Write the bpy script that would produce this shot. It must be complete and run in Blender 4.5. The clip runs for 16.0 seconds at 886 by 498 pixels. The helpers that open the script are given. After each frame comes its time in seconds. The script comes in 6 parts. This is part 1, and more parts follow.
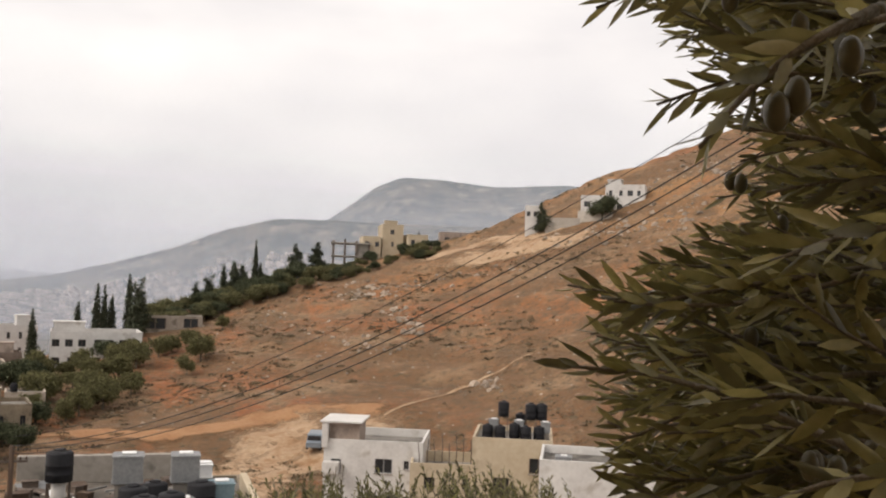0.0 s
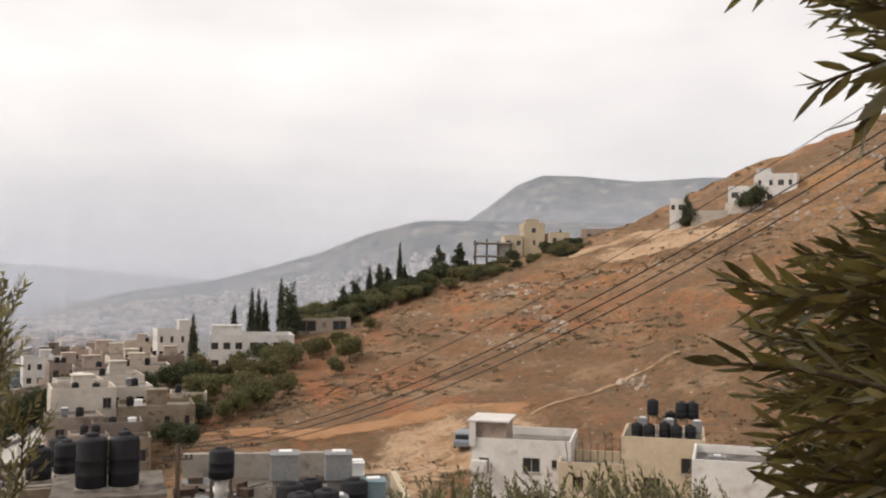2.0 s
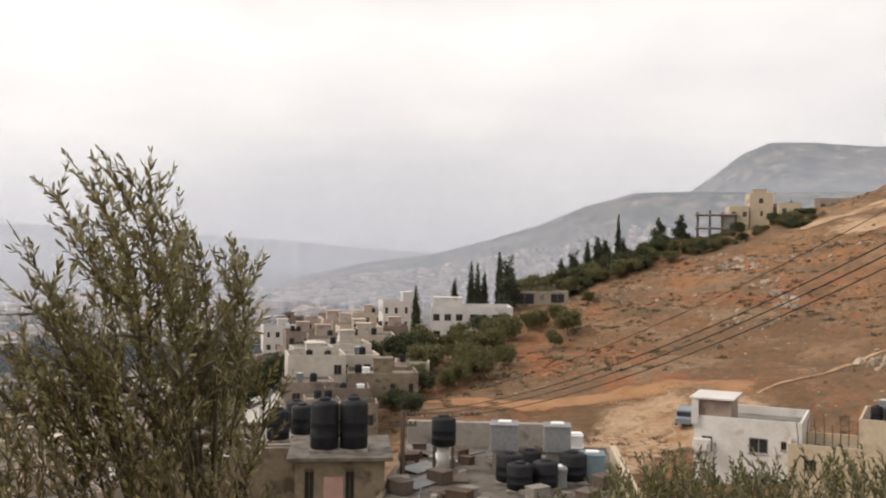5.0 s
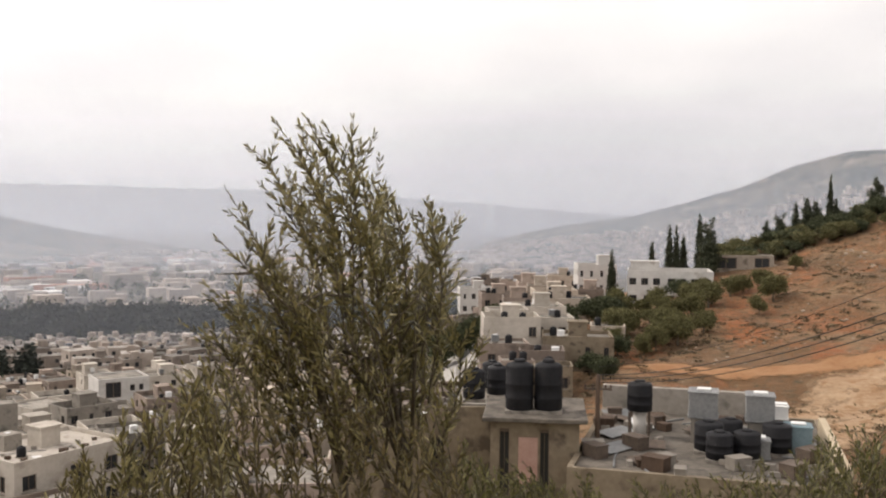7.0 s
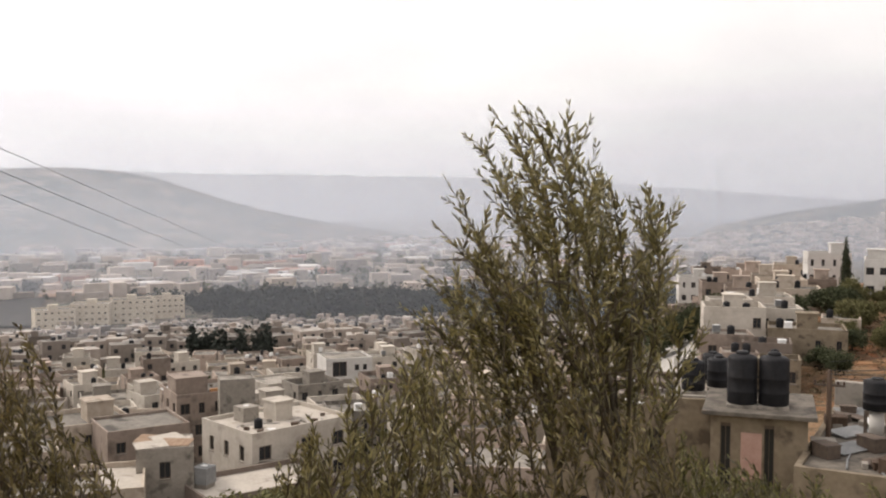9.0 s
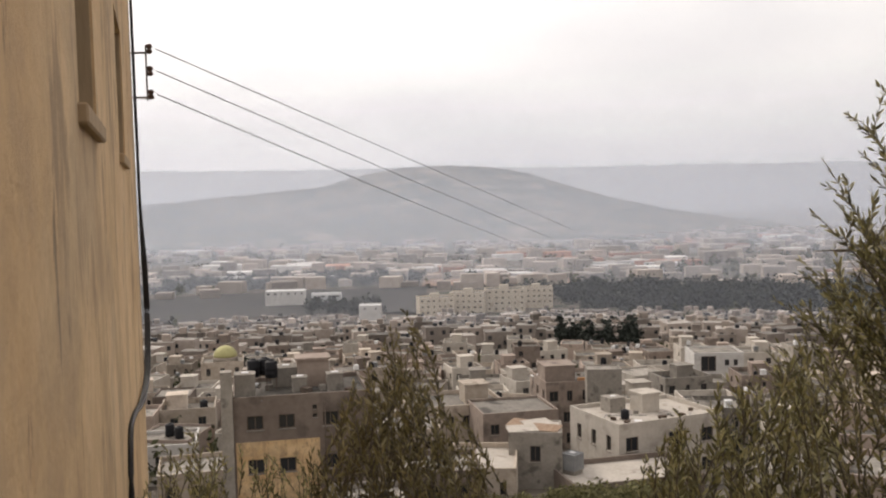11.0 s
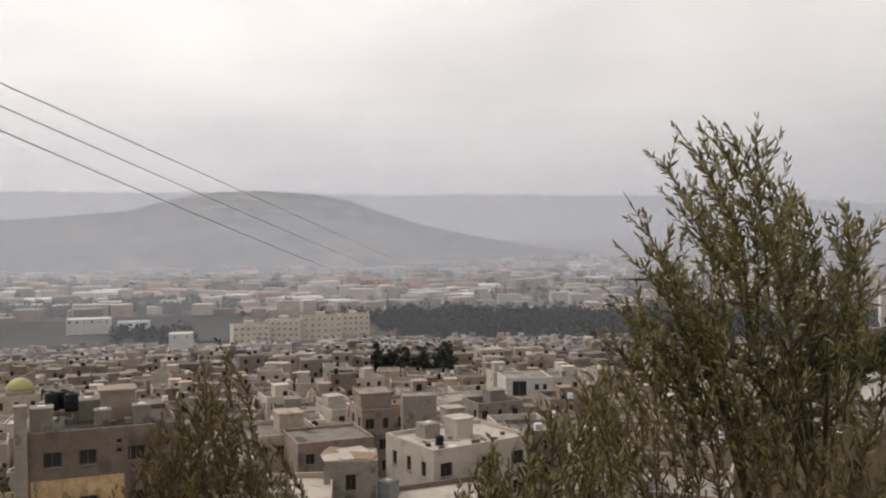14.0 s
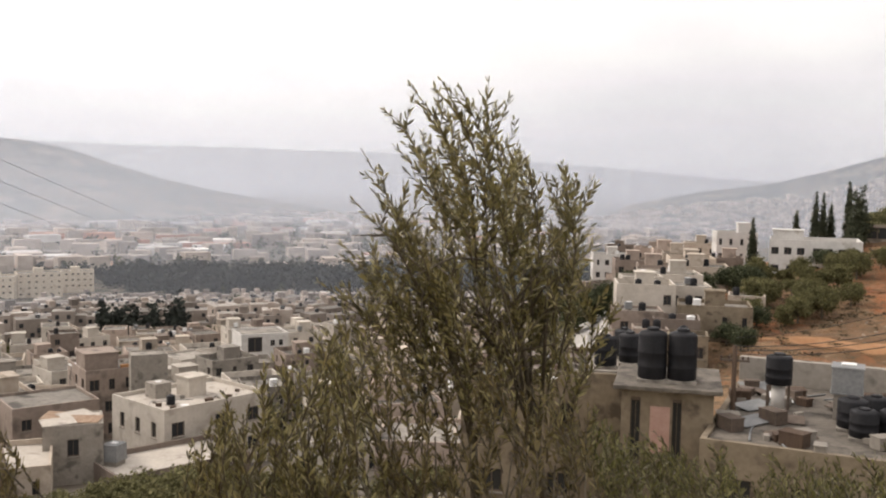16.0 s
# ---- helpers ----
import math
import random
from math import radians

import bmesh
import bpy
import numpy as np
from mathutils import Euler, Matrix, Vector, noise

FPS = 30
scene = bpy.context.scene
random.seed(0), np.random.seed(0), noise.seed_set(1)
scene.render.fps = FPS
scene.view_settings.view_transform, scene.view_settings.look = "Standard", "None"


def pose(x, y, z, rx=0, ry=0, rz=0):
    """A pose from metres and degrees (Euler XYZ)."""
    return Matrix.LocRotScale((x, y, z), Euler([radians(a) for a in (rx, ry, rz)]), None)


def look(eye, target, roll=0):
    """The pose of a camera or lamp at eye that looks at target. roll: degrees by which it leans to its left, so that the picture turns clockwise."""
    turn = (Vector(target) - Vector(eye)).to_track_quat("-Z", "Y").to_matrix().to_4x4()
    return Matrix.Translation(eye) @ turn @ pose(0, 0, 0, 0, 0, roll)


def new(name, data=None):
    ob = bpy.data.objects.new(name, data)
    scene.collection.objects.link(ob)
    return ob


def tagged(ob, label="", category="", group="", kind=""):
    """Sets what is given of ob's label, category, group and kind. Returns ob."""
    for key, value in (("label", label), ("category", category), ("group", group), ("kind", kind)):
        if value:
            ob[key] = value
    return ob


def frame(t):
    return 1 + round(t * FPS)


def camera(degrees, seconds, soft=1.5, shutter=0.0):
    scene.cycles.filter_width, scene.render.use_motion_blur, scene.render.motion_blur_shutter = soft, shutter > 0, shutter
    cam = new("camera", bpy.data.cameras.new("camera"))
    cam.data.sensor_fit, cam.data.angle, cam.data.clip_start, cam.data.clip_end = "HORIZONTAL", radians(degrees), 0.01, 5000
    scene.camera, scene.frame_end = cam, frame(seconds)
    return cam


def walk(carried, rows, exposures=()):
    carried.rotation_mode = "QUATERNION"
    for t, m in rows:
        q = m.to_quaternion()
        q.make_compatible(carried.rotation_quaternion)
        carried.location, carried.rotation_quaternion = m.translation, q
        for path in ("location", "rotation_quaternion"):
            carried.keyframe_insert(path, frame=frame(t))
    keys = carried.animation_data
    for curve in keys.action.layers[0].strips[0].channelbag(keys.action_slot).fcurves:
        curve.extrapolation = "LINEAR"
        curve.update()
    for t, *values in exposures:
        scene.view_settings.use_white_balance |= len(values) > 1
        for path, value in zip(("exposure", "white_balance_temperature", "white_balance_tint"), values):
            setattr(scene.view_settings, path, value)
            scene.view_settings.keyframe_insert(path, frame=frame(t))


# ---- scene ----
# ---- camera: hand-held, turning on the spot ----
from mathutils.bvhtree import BVHTree

EYE = 80.0          # height of the eye above the valley's datum
cam = camera(49.86, 16.0, soft=2.1)
PATH = (
    (0.0, 92.19, -2.08, -24.17),
    (0.5, 92.29, -1.45, -23.92),
    (1.0, 92.20, -0.91, -20.63),
    (1.5, 91.79, -0.80, -18.30),
    (2.0, 91.92, -0.76, -15.61),
    (2.5, 92.07, -0.71, -13.05),
    (3.0, 92.20, -0.64, -11.37),
    (3.2, 92.24, -0.62, -10.77),
    (5.5, 89.50, -0.50, 0.00),
    (6.0, 88.93, -0.37, 2.64),
    (6.5, 88.07, -0.70, 5.88),
    (7.0, 87.79, -0.53, 9.09),
    (7.5, 87.20, -0.42, 12.31),
    (8.0, 87.22, -0.09, 15.04),
    (8.5, 87.10, -0.20, 17.87),
    (9.0, 86.92, -0.15, 21.98),
    (9.5, 86.72, 0.16, 26.30),
    (10.0, 85.97, 0.73, 29.59),
    (10.2, 85.85, 0.85, 32.04),
    (11.5, 87.00, 1.50, 46.92),
    (12.3, 87.78, 1.55, 43.94),
    (12.5, 87.82, 1.46, 43.07),
    (13.0, 88.04, 0.95, 40.88),
    (13.5, 88.05, 0.40, 36.94),
    (14.0, 88.10, 0.38, 32.74),
    (14.5, 87.51, 0.37, 29.64),
    (15.0, 87.10, 0.03, 25.72),
    (15.5, 85.91, -0.76, 21.12),
    (16.0, 85.52, -1.06, 17.10),
)

# stops, white balance and tint as the phone adjusts them
EXPOSURES = [(t, e, 6900, 13) for t, e in ((0.0, 0.24), (3.2, 0.22), (5.5, 0.26), (9.0, 0.34), (10.2, 0.26), (12.3, -0.04), (13.0, -0.08), (14.0, -0.14), (14.5, -0.16), (15.0, -0.03), (15.5, 0.22), (16.0, 0.42))]
walk(cam, [(t, pose(0, 0, EYE, rx, ry, rz)) for t, rx, ry, rz in PATH], EXPOSURES)

# ---- light: hazy overcast ----
SUN_EL, SUN_AZ = 40.0, 88.0
world = bpy.data.worlds.new("overcast")
scene.world = world
world.use_nodes = True
wn, wl = world.node_tree.nodes, world.node_tree.links
wn.clear()


def wnode(kind, **kw):
    n = wn.new(kind)
    for k, v in kw.items():
        n.inputs[k].default_value = v
    return n


w_out = wn.new("ShaderNodeOutputWorld")
w_bg = wn.new("ShaderNodeBackground")
w_sky = wn.new("ShaderNodeTexSky")
w_sky.sky_type = "NISHITA"
w_sky.sun_disc = False
w_sky.sun_elevation = radians(SUN_EL)
w_sky.sun_rotation = radians(-SUN_AZ)
w_sky.dust_density = 4.0
w_gain = wn.new("ShaderNodeMix")
w_gain.data_type = "RGBA"
w_gain.blend_type = "MULTIPLY"
w_gain.inputs["Factor"].default_value = 1.0
w_gain.inputs["B"].default_value = (0.1, 0.1, 0.1, 1)
w_co = wn.new("ShaderNodeTexCoord")
w_map = wn.new("ShaderNodeMapping")
w_map.inputs["Scale"].default_value = (1.6, 1.6, 4.5)
w_noise = wnode("ShaderNodeTexNoise", Scale=1.7, Detail=5.0, Roughness=0.5)
w_ramp = wn.new("ShaderNodeValToRGB")
w_ramp.color_ramp.elements[0].position = 0.36
w_ramp.color_ramp.elements[0].color = (0.80, 0.795, 0.81, 1)
w_ramp.color_ramp.elements[1].position = 0.62
w_ramp.color_ramp.elements[1].color = (0.98, 0.97, 0.96, 1)
w_mix = wn.new("ShaderNodeMix")
w_mix.data_type = "RGBA"
w_mix.inputs["Factor"].default_value = 0.9
wl.new(w_sky.outputs["Color"], w_gain.inputs["A"])
wl.new(w_co.outputs["Generated"], w_map.inputs["Vector"])
wl.new(w_map.outputs["Vector"], w_noise.inputs["Vector"])
wl.new(w_noise.outputs["Fac"], w_ramp.inputs["Fac"])
wl.new(w_gain.outputs["Result"], w_mix.inputs["A"])
wl.new(w_ramp.outputs["Color"], w_mix.inputs["B"])
wl.new(w_mix.outputs["Result"], w_bg.inputs["Color"])
# the cloud is brighter towards the veiled sun
w_dot, w_glow = wn.new("ShaderNodeVectorMath"), wn.new("ShaderNodeMapRange")
w_dot.operation = "DOT_PRODUCT"
w_dot.inputs[1].default_value = (-math.sin(radians(SUN_AZ)) * math.cos(radians(SUN_EL)), math.cos(radians(SUN_AZ)) * math.cos(radians(SUN_EL)), math.sin(radians(SUN_EL)))
w_glow.interpolation_type = "SMOOTHSTEP"
w_glow.inputs["From Min"].default_value, w_glow.inputs["From Max"].default_value = 0.2, 1.0
w_glow.inputs["To Min"].default_value, w_glow.inputs["To Max"].default_value = 1.0, 1.4
wl.new(w_co.outputs["Generated"], w_dot.inputs[0])
wl.new(w_dot.outputs["Value"], w_glow.inputs["Value"])
wl.new(w_glow.outputs["Result"], w_bg.inputs["Strength"])
wl.new(w_bg.outputs["Background"], w_out.inputs["Surface"])

sun_data = bpy.data.lights.new("sun", "SUN")
sun_data.energy, sun_data.angle, sun_data.color = 1.45, radians(12), (1.0, 0.95, 0.88)
sun_dir = Vector((-math.sin(radians(SUN_AZ)) * math.cos(radians(SUN_EL)), math.cos(radians(SUN_AZ)) * math.cos(radians(SUN_EL)), math.sin(radians(SUN_EL))))
new("sun", sun_data).matrix_world = look(sun_dir * 300 + Vector((0, 0, EYE)), (0, 0, EYE))


# ---- materials ----
def material(name, c1, c2, scale=1.0, rough=0.85, bump=0.15, fine=8.0, metal=0.0, stretch=(1, 1, 1), spots=None, vary=0.0, island=False, spec=0.3, lo=0.35, hi=0.65):
    """Two colours mixed by coarse and fine noise in object space, with bump; spots adds a third stain colour; vary lightens or darkens each piece."""
    m = bpy.data.materials.new(name)
    m.use_nodes = True
    n, l = m.node_tree.nodes, m.node_tree.links
    b = n["Principled BSDF"]
    co = n.new("ShaderNodeTexCoord")
    mp = n.new("ShaderNodeMapping")
    mp.inputs["Scale"].default_value = stretch
    l.new(co.outputs["Object"], mp.inputs["Vector"])
    na = n.new("ShaderNodeTexNoise")
    na.inputs["Scale"].default_value, na.inputs["Detail"].default_value, na.inputs["Roughness"].default_value = scale, 6, 0.6
    nb = n.new("ShaderNodeTexNoise")
    nb.inputs["Scale"].default_value, nb.inputs["Detail"].default_value = scale * fine, 4
    l.new(mp.outputs["Vector"], na.inputs["Vector"])
    l.new(mp.outputs["Vector"], nb.inputs["Vector"])
    add = n.new("ShaderNodeMath")
    add.operation = "MULTIPLY_ADD"
    add.inputs[1].default_value = 0.35
    l.new(nb.outputs["Fac"], add.inputs[0])
    sub = n.new("ShaderNodeMath")
    sub.operation = "MULTIPLY"
    sub.inputs[1].default_value = 0.65
    l.new(na.outputs["Fac"], sub.inputs[0])
    l.new(sub.outputs[0], add.inputs[2])
    rp = n.new("ShaderNodeMapRange")
    rp.inputs["From Min"].default_value, rp.inputs["From Max"].default_value = lo, hi
    l.new(add.outputs[0], rp.inputs["Value"])
    mx = n.new("ShaderNodeMix")
    mx.data_type = "RGBA"
    mx.inputs["A"].default_value, mx.inputs["B"].default_value = (*c1, 1), (*c2, 1)
    l.new(rp.outputs["Result"], mx.inputs["Factor"])
    col = mx.outputs["Result"]
    if spots:
        nc = n.new("ShaderNodeTexNoise")
        nc.inputs["Scale"].default_value, nc.inputs["Detail"].default_value = scale * spots[1], 5
        l.new(mp.outputs["Vector"], nc.inputs["Vector"])
        rs = n.new("ShaderNodeMapRange")
        rs.inputs["From Min"].default_value, rs.inputs["From Max"].default_value = spots[2], spots[2] + 0.12
        l.new(nc.outputs["Fac"], rs.inputs["Value"])
        ms = n.new("ShaderNodeMix")
        ms.data_type = "RGBA"
        ms.inputs["B"].default_value = (*spots[0], 1)
        l.new(rs.outputs["Result"], ms.inputs["Factor"])
        l.new(col, ms.inputs["A"])
        col = ms.outputs["Result"]
    if vary:
        if island:
            rnd = n.new("ShaderNodeNewGeometry").outputs["Random Per Island"]
        else:
            rnd = n.new("ShaderNodeObjectInfo").outputs["Random"]
        rv = n.new("ShaderNodeMapRange")
        rv.inputs["To Min"].default_value, rv.inputs["To Max"].default_value = 1 - vary, 1 + vary
        l.new(rnd, rv.inputs["Value"])
        hs = n.new("ShaderNodeHueSaturation")
        l.new(rv.outputs["Result"], hs.inputs["Value"])
        l.new(col, hs.inputs["Color"])
        col = hs.outputs["Color"]
    l.new(col, b.inputs["Base Color"])
    b.inputs["Roughness"].default_value, b.inputs["Metallic"].default_value = rough, metal
    b.inputs["Specular IOR Level"].default_value = spec
    if bump:
        bp = n.new("ShaderNodeBump")
        bp.inputs["Strength"].default_value = bump
        bp.inputs["Distance"].default_value = 0.3 / max(scale, 0.1)
        l.new(add.outputs[0], bp.inputs["Height"])
        l.new(bp.outputs["Normal"], b.inputs["Normal"])
    return m


def leafy(m, amount=0.3):
    """Adds the light that shines through thin leaves."""
    n, l = m.node_tree.nodes, m.node_tree.links
    b, out = n["Principled BSDF"], n["Material Output"]
    tr, mx = n.new("ShaderNodeBsdfTranslucent"), n.new("ShaderNodeMixShader")
    mx.inputs["Fac"].default_value = amount
    l.new(b.inputs["Base Color"].links[0].from_socket, tr.inputs["Color"])
    l.new(b.outputs[0], mx.inputs[1])
    l.new(tr.outputs[0], mx.inputs[2])
    l.new(mx.outputs[0], out.inputs["Surface"])
    return m


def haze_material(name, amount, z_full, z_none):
    """A half-clear pale sheet that imitates haze, lit by the sky, densest low down."""
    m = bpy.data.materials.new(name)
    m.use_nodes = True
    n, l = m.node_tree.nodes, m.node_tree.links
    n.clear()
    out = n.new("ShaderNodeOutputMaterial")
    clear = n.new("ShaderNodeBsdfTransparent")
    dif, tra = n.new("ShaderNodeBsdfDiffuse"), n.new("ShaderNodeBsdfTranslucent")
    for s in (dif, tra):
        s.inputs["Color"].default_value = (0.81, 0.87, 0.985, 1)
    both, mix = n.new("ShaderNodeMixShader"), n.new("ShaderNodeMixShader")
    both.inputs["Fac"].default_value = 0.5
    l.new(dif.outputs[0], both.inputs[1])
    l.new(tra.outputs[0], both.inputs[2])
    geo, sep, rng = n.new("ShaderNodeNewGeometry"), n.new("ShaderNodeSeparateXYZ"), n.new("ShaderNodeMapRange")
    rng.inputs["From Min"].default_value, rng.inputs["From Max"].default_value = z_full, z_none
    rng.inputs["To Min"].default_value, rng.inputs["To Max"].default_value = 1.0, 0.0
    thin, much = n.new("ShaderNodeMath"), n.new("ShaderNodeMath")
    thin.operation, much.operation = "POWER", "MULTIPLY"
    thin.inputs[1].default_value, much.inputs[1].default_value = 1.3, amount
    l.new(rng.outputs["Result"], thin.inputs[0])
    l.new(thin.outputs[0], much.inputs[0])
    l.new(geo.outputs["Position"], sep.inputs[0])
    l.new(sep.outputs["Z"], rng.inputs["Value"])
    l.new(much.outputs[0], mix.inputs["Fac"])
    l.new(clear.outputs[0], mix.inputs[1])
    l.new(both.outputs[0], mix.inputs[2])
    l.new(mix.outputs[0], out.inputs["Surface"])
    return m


def glass_dark(name):
    m = bpy.data.materials.new(name)
    m.use_nodes = True
    b = m.node_tree.nodes["Principled BSDF"]
    b.inputs["Base Color"].default_value = (0.03, 0.032, 0.035, 1)
    b.inputs["Roughness"].default_value = 0.15
    return m


def streaked_plaster():
    """Ochre render: blotches, fine grain, thin rain streaks and grey-brown damp stains."""
    m = bpy.data.materials.new("ochre_plaster")
    m.use_nodes = True
    n, l = m.node_tree.nodes, m.node_tree.links
    b = n["Principled BSDF"]
    co = n.new("ShaderNodeTexCoord")
    col = None
    for scale, stretch, lo, hi, amount, a, c in (
            (0.9, (0.5, 0.5, 0.8), 0.36, 0.62, 1.0, (0.54, 0.355, 0.18), (0.70, 0.50, 0.285)),
            (14.0, (1, 1, 1), 0.35, 0.75, 0.5, None, (0.40, 0.27, 0.15)),
            (2.2, (0.6, 1.6, 0.25), 0.51, 0.63, 0.5, None, (0.27, 0.18, 0.10)),
            (6.0, (0.45, 1.6, 0.2), 0.54, 0.66, 0.6, None, (0.17, 0.115, 0.072)),
            (9.0, (0.6, 1.6, 0.16), 0.615, 0.66, 0.65, None, (0.07, 0.05, 0.035)),
            (0.55, (0.8, 0.8, 1.2), 0.50, 0.60, 0.4, None, (0.28, 0.215, 0.145))):
        mp, t, r, x = n.new("ShaderNodeMapping"), n.new("ShaderNodeTexNoise"), n.new("ShaderNodeMapRange"), n.new("ShaderNodeMix")
        mp.inputs["Scale"].default_value = stretch
        mp.inputs["Location"].default_value = (scale, 3.1, scale * 2)
        t.inputs["Scale"].default_value, t.inputs["Detail"].default_value, t.inputs["Roughness"].default_value = scale, 8, 0.65
        r.inputs["From Min"].default_value, r.inputs["From Max"].default_value, r.inputs["To Max"].default_value = lo, hi, amount
        x.data_type = "RGBA"
        l.new(co.outputs["Object"], mp.inputs["Vector"])
        l.new(mp.outputs["Vector"], t.inputs["Vector"])
        l.new(t.outputs["Fac"], r.inputs["Value"])
        l.new(r.outputs["Result"], x.inputs["Factor"])
        if a:
            x.inputs["A"].default_value = (*a, 1)
        else:
            l.new(col, x.inputs["A"])
        x.inputs["B"].default_value = (*c, 1)
        col = x.outputs["Result"]
        if scale == 14.0:
            bp = n.new("ShaderNodeBump")
            bp.inputs["Strength"].default_value, bp.inputs["Distance"].default_value = 0.4, 0.02
            l.new(t.outputs["Fac"], bp.inputs["Height"])
            l.new(bp.outputs["Normal"], b.inputs["Normal"])
    l.new(col, b.inputs["Base Color"])
    b.inputs["Roughness"].default_value = 0.93
    return m


def hill_soil():
    """Red earth broken by grey-brown dry grass, darker mottles along the contours and pale stone chips."""
    m = bpy.data.materials.new("red_soil")
    m.use_nodes = True
    n, l = m.node_tree.nodes, m.node_tree.links
    b = n["Principled BSDF"]
    co = n.new("ShaderNodeTexCoord")

    def layer(scale, lo, hi, stretch, detail=6, rough=0.6):
        mp, t, r = n.new("ShaderNodeMapping"), n.new("ShaderNodeTexNoise"), n.new("ShaderNodeMapRange")
        mp.inputs["Scale"].default_value = stretch
        mp.inputs["Rotation"].default_value = (0, 0, radians(30))
        t.inputs["Scale"].default_value, t.inputs["Detail"].default_value, t.inputs["Roughness"].default_value = scale, detail, rough
        r.inputs["From Min"].default_value, r.inputs["From Max"].default_value = lo, hi
        l.new(co.outputs["Object"], mp.inputs["Vector"])
        l.new(mp.outputs["Vector"], t.inputs["Vector"])
        l.new(t.outputs["Fac"], r.inputs["Value"])
        return r.outputs["Result"], t.outputs["Fac"]

    def mix(fac, a, c):
        x = n.new("ShaderNodeMix")
        x.data_type = "RGBA"
        l.new(fac, x.inputs["Factor"])
        if isinstance(a, tuple):
            x.inputs["A"].default_value = (*a, 1)
        else:
            l.new(a, x.inputs["A"])
        x.inputs["B"].default_value = (*c, 1)
        return x.outputs["Result"]

    big, _ = layer(0.024, 0.44, 0.56, (1, 1, 1))
    col = mix(big, (0.305, 0.108, 0.037), (0.205, 0.10, 0.043))
    sep, up = n.new("ShaderNodeSeparateXYZ"), n.new("ShaderNodeMapRange")
    up.inputs["From Min"].default_value, up.inputs["From Max"].default_value = EYE - 10, EYE + 14
    mul = n.new("ShaderNodeMath")
    mul.operation = "MULTIPLY"
    l.new(co.outputs["Object"], sep.inputs[0])
    l.new(sep.outputs["Z"], up.inputs["Value"])
    l.new(up.outputs["Result"], mul.inputs[0])
    l.new(layer(0.04, 0.40, 0.55, (1, 1, 1))[0], mul.inputs[1])
    col = mix(mul.outputs[0], col, (0.345, 0.178, 0.07))
    col = mix(layer(0.035, 0.47, 0.57, (1.3, 0.8, 1), 8, 0.7)[0], col, (0.175, 0.092, 0.041))
    col = mix(layer(0.075, 0.50, 0.62, (1, 1, 2))[0], col, (0.27, 0.165, 0.088))
    col = mix(layer(0.13, 0.48, 0.60, (0.8, 1, 2), 8, 0.75)[0], col, (0.15, 0.085, 0.041))
    col = mix(layer(0.35, 0.55, 0.66, (0.7, 1, 2), 8, 0.75)[0], col, (0.29, 0.165, 0.085))
    col = mix(layer(0.9, 0.54, 0.66, (0.7, 1, 2.5), 6, 0.7)[0], col, (0.085, 0.072, 0.04))
    col = mix(layer(1.3, 0.64, 0.72, (1, 1, 1), 6, 0.75)[0], col, (0.36, 0.30, 0.235))
    col = mix(layer(1.1, 0.53, 0.62, (0.7, 1, 1.6), 6, 0.75)[0], col, (0.11, 0.073, 0.038))
    col = mix(layer(0.6, 0.61, 0.69, (0.7, 1, 1.6), 8, 0.75)[0], col, (0.38, 0.28, 0.19))
    l.new(col, b.inputs["Base Color"])
    b.inputs["Roughness"].default_value = 0.95
    bp = n.new("ShaderNodeBump")
    bp.inputs["Strength"].default_value, bp.inputs["Distance"].default_value = 1.0, 1.2
    l.new(layer(0.5, 0, 1, (1, 1, 1), 8, 0.7)[1], bp.inputs["Height"])
    l.new(bp.outputs["Normal"], b.inputs["Normal"])
    return m


def worn_edge(m):
    """Lets a strip of earth thin out unevenly towards its borders."""
    n, l = m.node_tree.nodes, m.node_tree.links
    b = n["Principled BSDF"]
    at, co = n.new("ShaderNodeAttribute"), n.new("ShaderNodeTexCoord")
    at.attribute_name = "border"
    t, add, r = n.new("ShaderNodeTexNoise"), n.new("ShaderNodeMath"), n.new("ShaderNodeMapRange")
    t.inputs["Scale"].default_value, t.inputs["Detail"].default_value, t.inputs["Roughness"].default_value = 0.3, 8, 0.7
    add.operation = "MULTIPLY_ADD"
    add.inputs[1].default_value = 1.5
    r.inputs["From Min"].default_value, r.inputs["From Max"].default_value = 1.22, 1.62
    r.inputs["To Min"].default_value, r.inputs["To Max"].default_value = 1.0, 0.0
    l.new(co.outputs["Object"], t.inputs["Vector"])
    l.new(t.outputs["Fac"], add.inputs[0])
    l.new(at.outputs["Fac"], add.inputs[2])
    l.new(add.outputs[0], r.inputs["Value"])
    l.new(r.outputs["Result"], b.inputs["Alpha"])
    return m


SOIL = hill_soil()
TRACK = worn_edge(material("pale_dirt", (0.265, 0.16, 0.088), (0.42, 0.30, 0.195), 0.22, 0.95, 0.5, spots=((0.25, 0.14, 0.07), 2.4, 0.55)))
TRACK_RED = worn_edge(material("orange_dirt", (0.235, 0.115, 0.052), (0.33, 0.185, 0.095), 0.3, 0.95, 0.3))
ASPHALT = material("pale_asphalt", (0.30, 0.285, 0.26), (0.40, 0.38, 0.35), 0.3, 0.92, 0.1, spots=((0.17, 0.16, 0.145), 1.5, 0.58))
# ground tone lowered partly to stand in for deep shadow between houses
CITY_GROUND = material("dusty_ground", (0.075, 0.064, 0.05), (0.15, 0.125, 0.10), 0.03, 0.95, 0.1, 10, spots=((0.05, 0.055, 0.036), 2.5, 0.50))
NEAR_GROUND = material("weedy_ground", (0.10, 0.09, 0.05), (0.22, 0.17, 0.10), 0.6, 0.95, 0.5)
